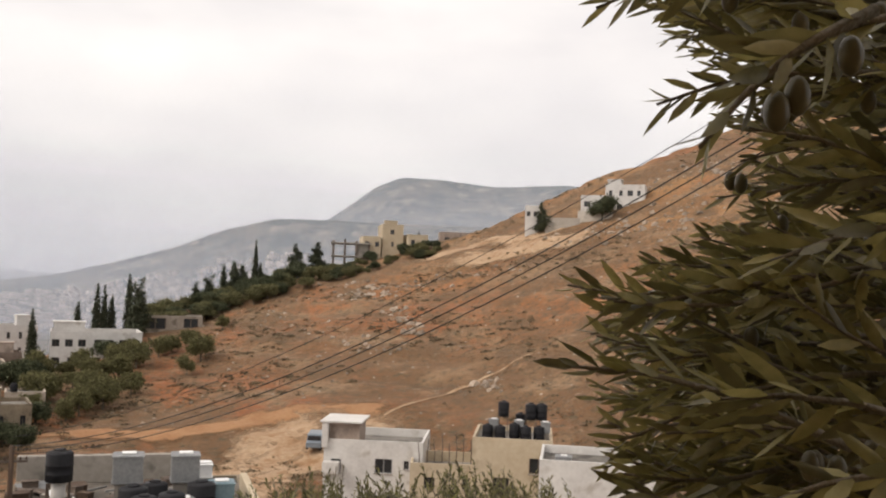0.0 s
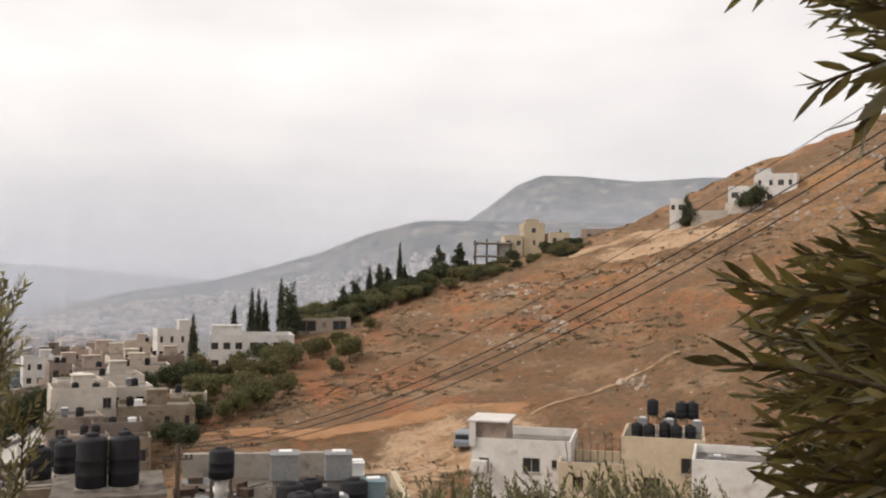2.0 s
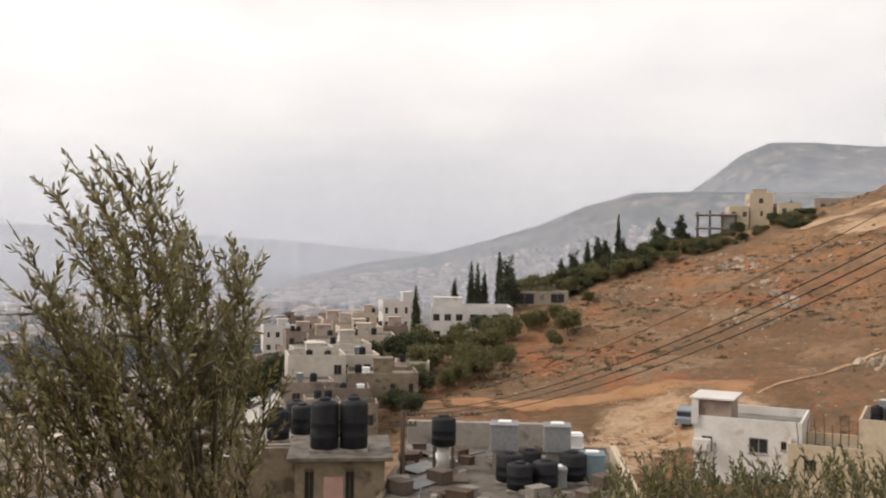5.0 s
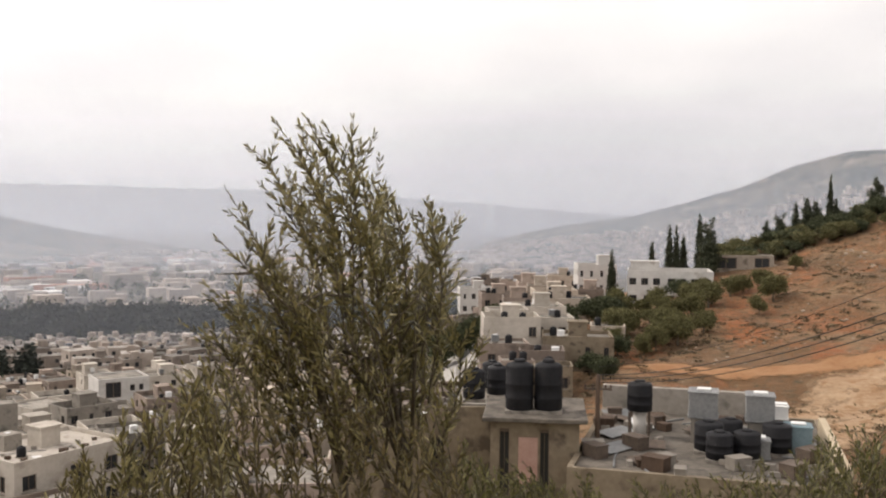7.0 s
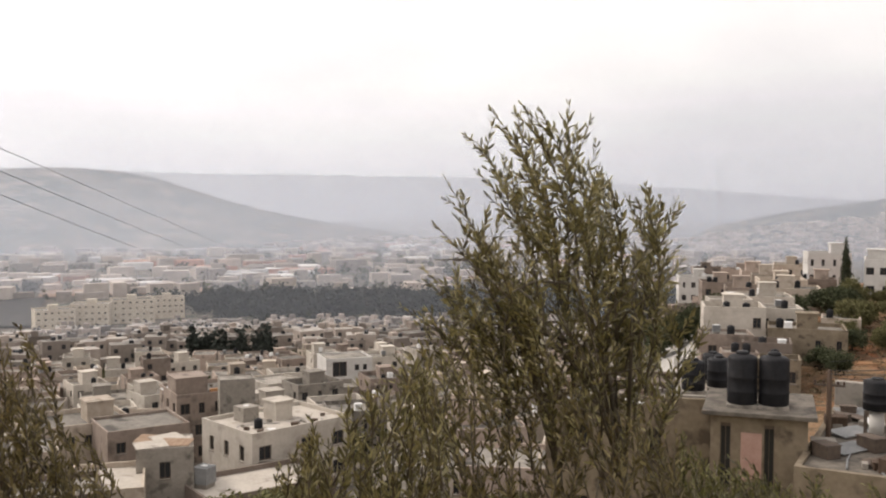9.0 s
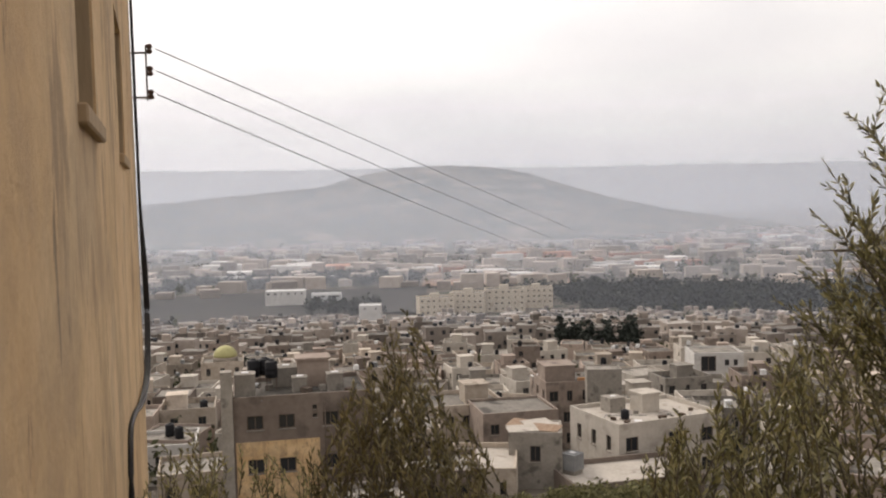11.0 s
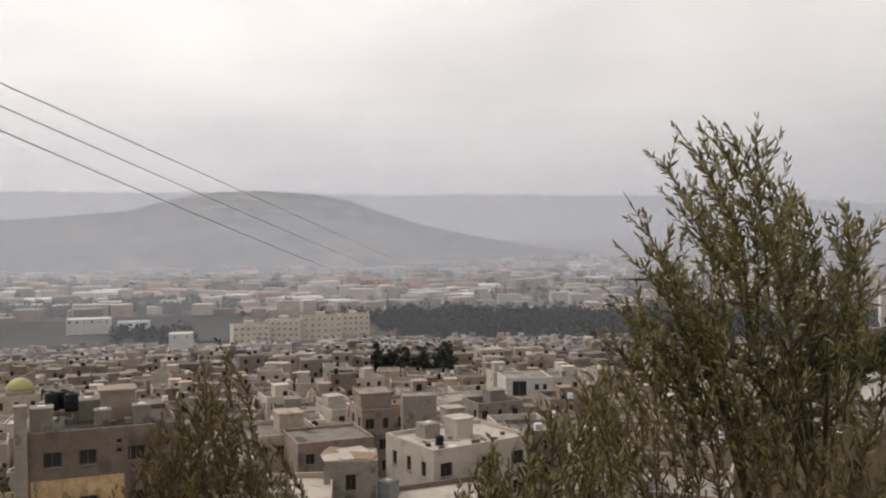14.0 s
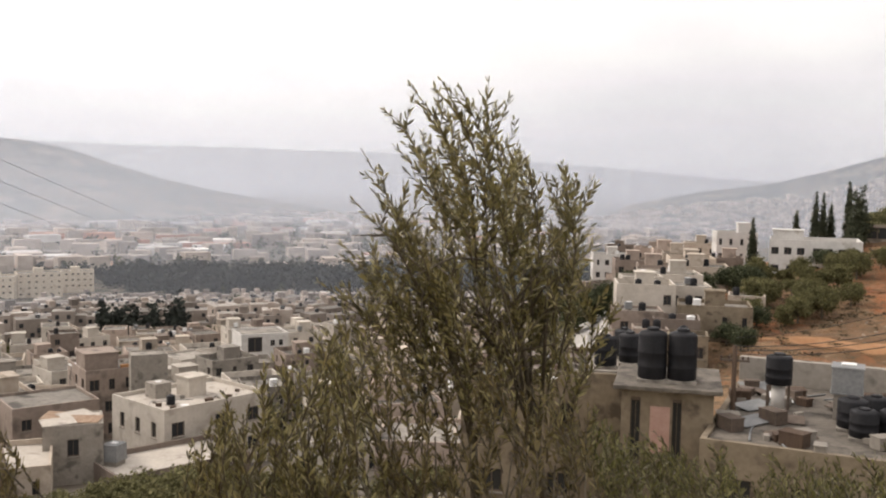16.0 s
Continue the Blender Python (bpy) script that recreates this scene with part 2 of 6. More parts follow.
MOUNT = material("far_slopes", (0.036, 0.050, 0.046), (0.115, 0.105, 0.088), 0.011, 0.95, 0.0, 9, spots=((0.19, 0.16, 0.13), 2.2, 0.55), lo=0.44, hi=0.57)
HAZED_SLOPE = material("hazed_pale_slopes", (0.21, 0.215, 0.21), (0.33, 0.31, 0.28), 0.006, 0.95, 0.0, 9)
WHITE = material("white_render", (0.47, 0.45, 0.425), (0.61, 0.59, 0.56), 0.5, 0.9, 0.05, 6, spots=((0.40, 0.365, 0.325), 1.3, 0.60))
STONE = material("pale_stone", (0.315, 0.262, 0.208), (0.455, 0.392, 0.328), 0.4, 0.9, 0.06, 6, vary=0.4, spots=((0.19, 0.155, 0.12), 1.1, 0.56))
STONE_B = material("pinkish_stone", (0.23, 0.18, 0.148), (0.34, 0.275, 0.232), 0.4, 0.9, 0.06, 6, vary=0.4, spots=((0.15, 0.12, 0.10), 1.1, 0.55))
OCHRE = material("yellow_stone", (0.40, 0.325, 0.225), (0.49, 0.41, 0.30), 0.4, 0.9, 0.06, 6, spots=((0.31, 0.255, 0.18), 1.1, 0.6))
PALE_STONE = material("pale_cream_stone", (0.375, 0.335, 0.285), (0.50, 0.455, 0.40), 0.4, 0.9, 0.06, 6, vary=0.2, spots=((0.31, 0.275, 0.235), 1.2, 0.57))
TAN_BLOCK = material("tan_block", (0.155, 0.122, 0.085), (0.245, 0.20, 0.145), 0.7, 0.93, 0.15, 7, spots=((0.095, 0.075, 0.055), 1.7, 0.55))
CREAM = material("cream_render", (0.48, 0.41, 0.32), (0.58, 0.51, 0.41), 0.2, 0.9, 0.04, 6, spots=((0.40, 0.335, 0.255), 1.1, 0.6))
CONCRETE = material("grey_concrete", (0.20, 0.18, 0.155), (0.30, 0.27, 0.235), 0.6, 0.92, 0.12, 7, vary=0.15, spots=((0.12, 0.108, 0.092), 1.6, 0.56))
ROOF = material("dusty_flat_roof", (0.12, 0.11, 0.095), (0.26, 0.235, 0.205), 0.35, 0.95, 0.08, 6, vary=0.5, spots=((0.08, 0.073, 0.064), 1.2, 0.52))
DARK_ROOF = material("grimy_flat_roof", (0.085, 0.075, 0.062), (0.185, 0.16, 0.135), 0.9, 0.95, 0.15, 6, spots=((0.08, 0.07, 0.06), 1.6, 0.52))
YARD = material("pale_paving", (0.36, 0.32, 0.275), (0.50, 0.455, 0.40), 0.4, 0.92, 0.08, 7, spots=((0.25, 0.22, 0.19), 1.4, 0.56))
PALE_ROOF = material("white_roof_sheet", (0.62, 0.62, 0.62), (0.78, 0.77, 0.75), 0.5, 0.7, 0.05)
BLACK_PLASTIC = material("black_plastic", (0.008, 0.008, 0.010), (0.017, 0.017, 0.019), 1.5, 0.6, 0.05, spots=((0.04, 0.037, 0.034), 2.0, 0.64), spec=0.2)
GREY_TANK = material("galvanised_sheet", (0.15, 0.155, 0.16), (0.25, 0.25, 0.245), 1.2, 0.65, 0.04)
BLUE_TANK = material("faded_blue_sheet", (0.13, 0.19, 0.215), (0.19, 0.255, 0.28), 1.2, 0.6, 0.04)
WOOD = material("weathered_pole", (0.055, 0.036, 0.026), (0.10, 0.066, 0.045), 3.0, 0.9, 0.3, stretch=(4, 4, 0.4))
STEEL = material("rusty_steel", (0.09, 0.07, 0.06), (0.17, 0.13, 0.10), 4.0, 0.7, 0.1, metal=0.4)
WIRE = material("black_cable", (0.015, 0.014, 0.013), (0.03, 0.027, 0.025), 4.0, 0.6, 0.0)
BARK = material("olive_bark", (0.10, 0.085, 0.06), (0.18, 0.155, 0.12), 9.0, 0.95, 0.5, stretch=(3, 3, 0.6))
LEAF = leafy(material("olive_leaf", (0.155, 0.138, 0.045), (0.33, 0.295, 0.15), 7.0, 0.42, 0.0, vary=0.6, island=True, spec=0.55))
LEAF_NEAR = leafy(material("olive_leaf_close", (0.12, 0.105, 0.03), (0.25, 0.22, 0.085), 9.0, 0.4, 0.05, vary=0.6, island=True, spec=0.5))
LEAF_GREEN = leafy(material("green_shrub_leaf", (0.085, 0.088, 0.026), (0.20, 0.185, 0.08), 7.0, 0.45, 0.0, vary=0.6, island=True, spec=0.5))
LEAF_DRY = leafy(material("brownish_shrub_leaf", (0.13, 0.108, 0.045), (0.25, 0.21, 0.11), 6.0, 0.6, 0.0, vary=0.5, island=True))
OLIVE_FRUIT = material("unripe_olive", (0.055, 0.05, 0.022), (0.095, 0.08, 0.045), 30.0, 0.35, 0.0)
CYPRESS = leafy(material("cypress_green", (0.036, 0.044, 0.026), (0.072, 0.078, 0.045), 0.8, 0.9, 0.0, vary=0.35, island=True), 0.2)
TREE_GREEN = leafy(material("dusty_tree_green", (0.095, 0.095, 0.04), (0.175, 0.16, 0.078), 0.8, 0.9, 0.0, vary=0.5, island=True))
GROVE = leafy(material("grove_leaf", (0.088, 0.088, 0.036), (0.17, 0.155, 0.072), 0.8, 0.9, 0.0, vary=0.5, island=True))
DARK_TREE = leafy(material("dark_tree_green", (0.040, 0.050, 0.026), (0.085, 0.092, 0.048), 0.8, 0.9, 0.0, vary=0.5, island=True), 0.2)
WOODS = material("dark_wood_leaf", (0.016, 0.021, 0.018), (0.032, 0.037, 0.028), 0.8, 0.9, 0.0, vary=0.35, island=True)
TOWN_LEAF = material("town_tree_leaf", (0.035, 0.04, 0.02), (0.075, 0.075, 0.038), 0.8, 0.9, 0.0, vary=0.4, island=True)
SCRUB = material("dry_scrub", (0.085, 0.066, 0.04), (0.19, 0.14, 0.085), 0.8, 0.95, 0.0, vary=0.5, island=True)
ROCK = material("limestone", (0.22, 0.165, 0.12), (0.38, 0.315, 0.25), 0.8, 0.95, 0.3, vary=0.35, island=True)
FIELD = material("dark_field", (0.026, 0.026, 0.026), (0.05, 0.046, 0.04), 0.01, 0.95, 0.0)
FIELD_RED = material("bare_red_field", (0.20, 0.125, 0.085), (0.27, 0.18, 0.13), 0.01, 0.95, 0.0)
PLASTER = streaked_plaster()
# darker brown than the wall, for window jambs and sills
PLASTER_DARK = material("darker_plaster", (0.30, 0.215, 0.13), (0.40, 0.29, 0.18), 1.2, 0.9, 0.1, stretch=(2, 2, 0.4))
DOME = material("yellow_dome", (0.32, 0.30, 0.13), (0.42, 0.39, 0.19), 0.6, 0.7, 0.03)
CAR = material("blue_grey_paint", (0.15, 0.18, 0.21), (0.21, 0.24, 0.27), 1.0, 0.35, 0.0)
ORANGE = material("orange_brick", (0.36, 0.17, 0.07), (0.46, 0.25, 0.12), 0.8, 0.9, 0.1)
RUST = material("rusty_sheet", (0.20, 0.12, 0.075), (0.33, 0.24, 0.17), 0.9, 0.9, 0.1, stretch=(3, 0.5, 1))
PINK = material("faded_pink_sheet", (0.34, 0.20, 0.165), (0.44, 0.29, 0.24), 2.0, 0.85, 0.05)
INSUL = material("brown_porcelain", (0.05, 0.03, 0.02), (0.09, 0.05, 0.035), 8.0, 0.3, 0.0)
GLASS = glass_dark("dark_window")


# ---- mesh helpers ----
def polar(az, d, z=0.0):
    """A place by its bearing (degrees, counter-clockwise from +y), plan distance and height."""
    return Vector((-math.sin(radians(az)) * d, math.cos(radians(az)) * d, z))


def finish(bm, name, mat, smooth=False):
    me = bpy.data.meshes.new(name)
    bm.to_mesh(me)
    bm.free()
    me.materials.append(mat)
    if smooth:
        for p in me.polygons:
            p.use_smooth = True
    return me


def part(name, mesh, parent, label="", m=None):
    ob = new(name, mesh)
    ob.parent = parent
    if m is not None:
        ob.matrix_basis = m
    if label:
        ob["label"] = label
    return ob


def thing(name, m, label, category, group="", kind="", mesh=None):
    ob = new(name, mesh)
    ob.matrix_basis = m
    return tagged(ob, label, category, group, kind)


def box_into(bm, x0, y0, z0, x1, y1, z1, bevel=0.0):
    vs = [bm.verts.new((x, y, z)) for z in (z0, z1) for x, y in ((x0, y0), (x1, y0), (x1, y1), (x0, y1))]
    fs = [bm.faces.new([vs[i] for i in q]) for q in ((3, 2, 1, 0), (4, 5, 6, 7), (0, 1, 5, 4), (1, 2, 6, 5), (2, 3, 7, 6), (3, 0, 4, 7))]
    if bevel:
        es = list({e for f in fs for e in f.edges})
        bmesh.ops.bevel(bm, geom=es, offset=bevel, segments=1, affect="EDGES")


def box_mesh(name, mat, x0, y0, z0, x1, y1, z1, bevel=0.0):
    bm = bmesh.new()
    box_into(bm, x0, y0, z0, x1, y1, z1, bevel)
    return finish(bm, name, mat)


def lathe_into(bm, profile, seg=20, cx=0.0, cy=0.0):
    """A turned body from (radius, height) pairs."""
    rings = []
    for r, z in profile:
        rings.append([bm.verts.new((cx + r * math.cos(2 * math.pi * i / seg), cy + r * math.sin(2 * math.pi * i / seg), z)) for i in range(seg)])
    for a, b in zip(rings, rings[1:]):
        for i in range(seg):
            bm.faces.new((a[i], a[(i + 1) % seg], b[(i + 1) % seg], b[i]))
    bm.faces.new(rings[0][::-1])
    bm.faces.new(rings[-1])


def lathe(name, mat, profile, seg=20, smooth=True):
    bm = bmesh.new()
    lathe_into(bm, profile, seg)
    return finish(bm, name, mat, smooth)


def tube_into(bm, pts, radii, seg=6):
    """A tube along points."""
    rings = []
    for i, p in enumerate(pts):
        d = (pts[min(i + 1, len(pts) - 1)] - pts[max(i - 1, 0)]).normalized()
        side = d.orthogonal().normalized() if abs(d.z) > 0.95 else d.cross(Vector((0, 0, 1))).normalized()
        up = side.cross(d)
        r = radii[i] if isinstance(radii, (list, tuple)) else radii
        rings.append([bm.verts.new(p + (side * math.cos(2 * math.pi * k / seg) + up * math.sin(2 * math.pi * k / seg)) * r) for k in range(seg)])
    for a, b in zip(rings, rings[1:]):
        for k in range(seg):
            bm.faces.new((a[k], a[(k + 1) % seg], b[(k + 1) % seg], b[k]))
    bm.faces.new(rings[0][::-1])
    bm.faces.new(rings[-1])


def table(x, xs, ys):
    return float(np.interp(x, xs, ys))


# ---- the ground: one sheet from underfoot to the horizon ----
HILL_AZ = (-48, -40, -34, -27, -18, -9, -2, 5, 12)
FOOT_D = (98, 100, 102, 104, 106, 112, 122, 128, 130)
FOOT_Z = (-14, -15.5, -17.5, -19.5, -20.5, -20.5, -19.5, -21, -27)
CREST_D = (275, 262, 255, 236, 232, 208, 180, 172, 170)
CREST_Z = (58, 43, 31.5, 14.5, 4.0, -8.0, -15.8, -21.5, -33)
VALLEY_D = (0, 2, 6, 15, 32, 45, 70, 105, 130, 170, 210, 300, 400, 500, 640, 1500, 4900)
VALLEY_Z = (-1.65, -1.7, -2.7, -6, -12, -16.5, -24, -32, -36, -41.5, -46, -55.5, -64, -69.5, -73, -77, -80)


def ground_rel(az, d):
    v = table(d, VALLEY_D, VALLEY_Z)
    if az > 15 or az < -75:
        return v
    fd, fz, cd, cz = (table(az, HILL_AZ, c) for c in (FOOT_D, FOOT_Z, CREST_D, CREST_Z))
    if d <= fd:
        k = max(0.0, (d - 45) / (fd - 45))
        h = v + (fz - v) * k * k * (3 - 2 * k)
    elif d <= cd:
        k = (d - fd) / (cd - fd)
        h = fz + (cz - fz) * (0.82 * k + 0.18 * k * k * (3 - 2 * k))
    else:
        k = min(1.0, (d - cd) / 260)
        h = cz + (v - cz) * k * k * (3 - 2 * k)
    w = min(1.0, max(0.0, (15 - az) / 6)) * min(1.0, max(0.0, (az + 75) / 20))
    return v + (h - v) * w


def build_ground():
    azs = [a for a in np.arange(-180, -52, 6)] + list(np.arange(-50, 12, 0.3)) + list(np.arange(12, 72, 1.0)) + list(np.arange(72, 180, 6))
    ds = [0.6]
    while ds[-1] < 4900:
        ds.append(ds[-1] * (1.012 if 85 < ds[-1] < 290 else 1.05))
    verts, faces, mats = [], [], []
    for d in ds:
        for a in azs:
            p = polar(a, d, EYE + ground_rel(a, d))
            if 90 < d < 300 and a < 14:
                rough = min(1, (d - 90) / 25) * min(1, (14 - a) / 6)
                n1 = noise.fractal(p * 0.035, 1.0, 2.0, 5)
                n2 = noise.fractal(p * Vector((0.16, 0.16, 0.3)), 0.9, 2.0, 4)
                p.z += rough * (1.1 * n1 + 0.42 * n2)
                p.z += rough * 0.22 * math.sin(p.z * 2.1 + 2 * n1)     # old terraces
            elif d > 2:
                p.z += 0.15 * min(1, d / 60) * noise.fractal(p * 0.1, 1.0, 2.0, 3)
            verts.append(p)
    n = len(azs)
    for i in range(len(ds) - 1):
        for j in range(n):
            k = (j + 1) % n
            faces.append((i * n + j, i * n + k, (i + 1) * n + k, (i + 1) * n + j))
            d, a = ds[i], azs[j]
            mats.append(0 if (d > 62 and -60 < a < 7 + 2 * math.sin(d * 0.2) and d < 420) else 2 if d < 62 else 1)
    verts.append(Vector((0, 0, EYE - 1.65)))
    for j in range(n):
        faces.append(((j + 1) % n, j, len(verts) - 1))
        mats.append(2)
    me = bpy.data.meshes.new("ground")
    me.from_pydata(verts, [], faces)
    for m in (SOIL, CITY_GROUND, NEAR_GROUND):
        me.materials.append(m)
    me.polygons.foreach_set("material_index", mats)
    me.polygons.foreach_set("use_smooth", [True] * len(faces))
    me.update()
    ob = tagged(new("ground", me), "reddish bare hillside soil falling to a dusty valley", "ground", kind="structure")
    return ob, BVHTree.FromPolygons(verts, faces)


ground, GROUND_TREE = build_ground()


def gz(x, y):
    hit = GROUND_TREE.ray_cast(Vector((x, y, 600)), Vector((0, 0, -1)))[0]
    return hit.z if hit else 0.0


def on_ground(az, d, sink=0.0):
    p = polar(az, d)
    p.z = gz(p.x, p.y) - sink
    return p


# ---- far mountains and haze ----
def mountain(name, label, azs, els, d0, d1, z0, seed):
    """A range between two distances, with its skyline given as bearings and elevations."""
    verts, faces = [], []
    fine = list(np.arange(azs[0], azs[-1] + 0.01, 0.35))
    rows = 26
    for i in range(rows + 1):
        k = i / rows
        for a in fine:
            dk = d0 + (d1 - d0) * k
            p = polar(a, dk)
            crest = d1 * math.tan(radians(table(a, azs, els)))
            h = z0 + (crest - z0) * (k ** 1.25)
            f = noise.fractal(Vector((p.x, p.y, seed * 900)) * 0.0035, 0.9, 2.0, 5)
            p.z = EYE + h + f * (crest - z0) * 0.10 * math.sin(math.pi * min(1, k * 1.0)) + (f * d1 * 0.0012 if k > 0.9 else 0)
            verts.append(p)
    for a in fine:
        verts.append(polar(a, d1 * 1.05, EYE + z0))
    n = len(fine)
    for i in range(rows + 1):
        for j in range(n - 1):
            faces.append((i * n + j + 1, i * n + j, (i + 1) * n + j, (i + 1) * n + j + 1))
    me = bpy.data.meshes.new(name)
    me.from_pydata(verts, [], faces)
    me.polygons.foreach_set("use_smooth", [True] * len(faces))
    me.materials.append(MOUNT)
    return tagged(new(name, me), label, "mountain", kind="structure")


mountain("mountain_ridge", "hazy lower ridge with pale houses on its slope", (-40, -24, -17, -14, -11, -8.6, -5, -2, 2, 6, 9), (3.2, 3.6, 3.6, 3.5, 2.7, 1.7, 0.6, -0.2, -0.7, -1.6, -2.9), 1300, 1820, -74, 1)
mountain("mountain_peak", "flat-topped hazy blue mountain", (-60, -48, -36, -31, -27, -24, -21.5, -20, -18.4, -17, -13, -6, 0), (6, 6.2, 6.1, 6.2, 6.0, 6.3, 6.35, 5.8, 4.6, 3.6, 1.5, 0.2, -1.4), 2000, 3000, -74, 2)
mountain("mountain_hill", "broad hazy hill behind the town", (24, 28, 31, 34, 36.5, 38.5, 41, 44, 46, 48.5, 51, 56, 62, 70), (-2.2, -1.7, -1.1, -0.4, 0.4, 1.1, 1.5, 1.65, 1.6, 1.2, 0.5, 0.1, -0.4, -1.0), 1290, 1860, -77, 3)
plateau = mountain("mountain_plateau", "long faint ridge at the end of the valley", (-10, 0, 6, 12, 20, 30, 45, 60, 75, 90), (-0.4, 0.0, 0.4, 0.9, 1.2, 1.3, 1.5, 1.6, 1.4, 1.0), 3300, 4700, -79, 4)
# paler than the nearer ranges: haze put into the plateau's own colour
plateau.data.materials[0] = HAZED_SLOPE

# air haze imitated by eight nested upright sheets with a pale blue tint
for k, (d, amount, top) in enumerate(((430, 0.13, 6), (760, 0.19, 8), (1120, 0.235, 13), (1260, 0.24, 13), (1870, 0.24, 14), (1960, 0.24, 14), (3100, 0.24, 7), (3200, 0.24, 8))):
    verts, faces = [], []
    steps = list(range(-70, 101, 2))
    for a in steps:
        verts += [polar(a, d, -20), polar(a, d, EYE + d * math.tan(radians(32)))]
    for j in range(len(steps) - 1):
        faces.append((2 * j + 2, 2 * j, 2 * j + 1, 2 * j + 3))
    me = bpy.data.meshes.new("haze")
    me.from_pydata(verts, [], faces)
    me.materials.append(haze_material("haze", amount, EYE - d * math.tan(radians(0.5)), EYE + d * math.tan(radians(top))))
    tagged(new("haze_backdrop", me), "upright see-through sheet imitating valley haze", "haze", kind="structure")



# ---- buildings ----
def unit_window(name, frame_mat, bars=1):
    """A window of unit width and height: dark glass in a raised frame with mullions."""
    bm = bmesh.new()
    vs = [bm.verts.new(c) for c in ((-0.5, 0.03, -0.5), (0.5, 0.03, -0.5), (0.5, 0.03, 0.5), (-0.5, 0.03, 0.5))]
    bm.faces.new(vs).material_index = 0
    n = len(bm.faces)
    t = 0.05
    for x0, z0, x1, z1 in [(-0.5, -0.5, -0.5 + t, 0.5), (0.5 - t, -0.5, 0.5, 0.5), (-0.5 + t, -0.5, 0.5 - t, -0.5 + t), (-0.5 + t, 0.5 - t, 0.5 - t, 0.5)] + [(-0.025, -0.5 + t, 0.025, 0.5 - t)] * bars:
        box_into(bm, x0, -0.01, z0, x1, 0.029, z1)
    me = bpy.data.meshes.new(name)
    bm.to_mesh(me)
    bm.free()
    me.materials.append(GLASS)
    me.materials.append(frame_mat)
    for i, p in enumerate(me.polygons):
        p.material_index = 0 if i < n else 1
    return me


def split_window(name, frame_mat):
    """The frame of a unit window, to carry its pane as a part."""
    bm = bmesh.new()
    t = 0.06
    for x0, z0, x1, z1 in ((-0.5, -0.5, -0.5 + t, 0.5), (0.5 - t, -0.5, 0.5, 0.5), (-0.5 + t, -0.5, 0.5 - t, -0.5 + t), (-0.5 + t, 0.5 - t, 0.5 - t, 0.5), (-0.03, -0.5 + t, 0.03, 0.5 - t)):
        box_into(bm, x0, -0.02, z0, x1, 0.029, z1)
    return finish(bm, name, frame_mat)


PANE = box_mesh("pane", GLASS, -0.49, 0.03, -0.49, 0.49, 0.045, 0.49)
SILL = box_mesh("sill", CONCRETE, -0.56, -0.26, -0.57, 0.56, 0.02, -0.505)
SPLIT_WINDOWS = {}
WINDOW_PALE = unit_window("window", GREY_TANK)
WINDOW_DARK = unit_window("window", STEEL)


def facade(bm, m, w, h, rects, z0=0.0, deep=0.22):
    """A wall face of width w, from z0 to h, with recessed openings, facing -y before m."""
    rects = [tuple(round(c, 2) for c in r) for r in rects]
    w, h = round(w, 2), round(h, 2)
    xs = sorted({-w / 2, w / 2, *[r[0] for r in rects], *[r[2] for r in rects]})
    zs = sorted({z0, h, *[r[1] for r in rects], *[r[3] for r in rects]})
    grid = {}

    def v(x, z, y=0.0):
        key = (round(x, 3), round(z, 3), y)
        if key not in grid:
            grid[key] = bm.verts.new(m @ Vector((x, y, z)))
        return grid[key]

    for xa, xb in zip(xs, xs[1:]):
        for za, zb in zip(zs, zs[1:]):
            cx, cz = (xa + xb) / 2, (za + zb) / 2
            if any(r[0] < cx < r[2] and r[1] < cz < r[3] for r in rects):
                continue
            bm.faces.new((v(xa, za), v(xb, za), v(xb, zb), v(xa, zb)))
    for a, b, c, d in rects:
        q = [bm.verts.new(m @ Vector(p)) for p in ((a, 0, b), (c, 0, b), (c, 0, d), (a, 0, d), (a, deep, b), (c, deep, b), (c, deep, d), (a, deep, d))]
        for i in range(4):
            j = (i + 1) % 4
            bm.faces.new((q[i], q[j], q[4 + j], q[4 + i])[::-1])


def openings(w, h, cols, storeys, ww, wh, skip=0.0, top=1.3, storey=3.0):
    out = []
    for s in range(storeys):
        zt = h - top - s * storey
        if zt - wh < 0.3:
            break
        for c in range(cols):
            if random.random() < skip:
                continue
            x = (c + 0.5) / cols * w - w / 2 + random.uniform(-0.25, 0.25)
            a = ww * random.choice((1, 1, 1, 0.6))
            if abs(x) + a / 2 < w / 2 - 0.15:
                out.append((x - a / 2, zt - wh, x + a / 2, zt))
    return out


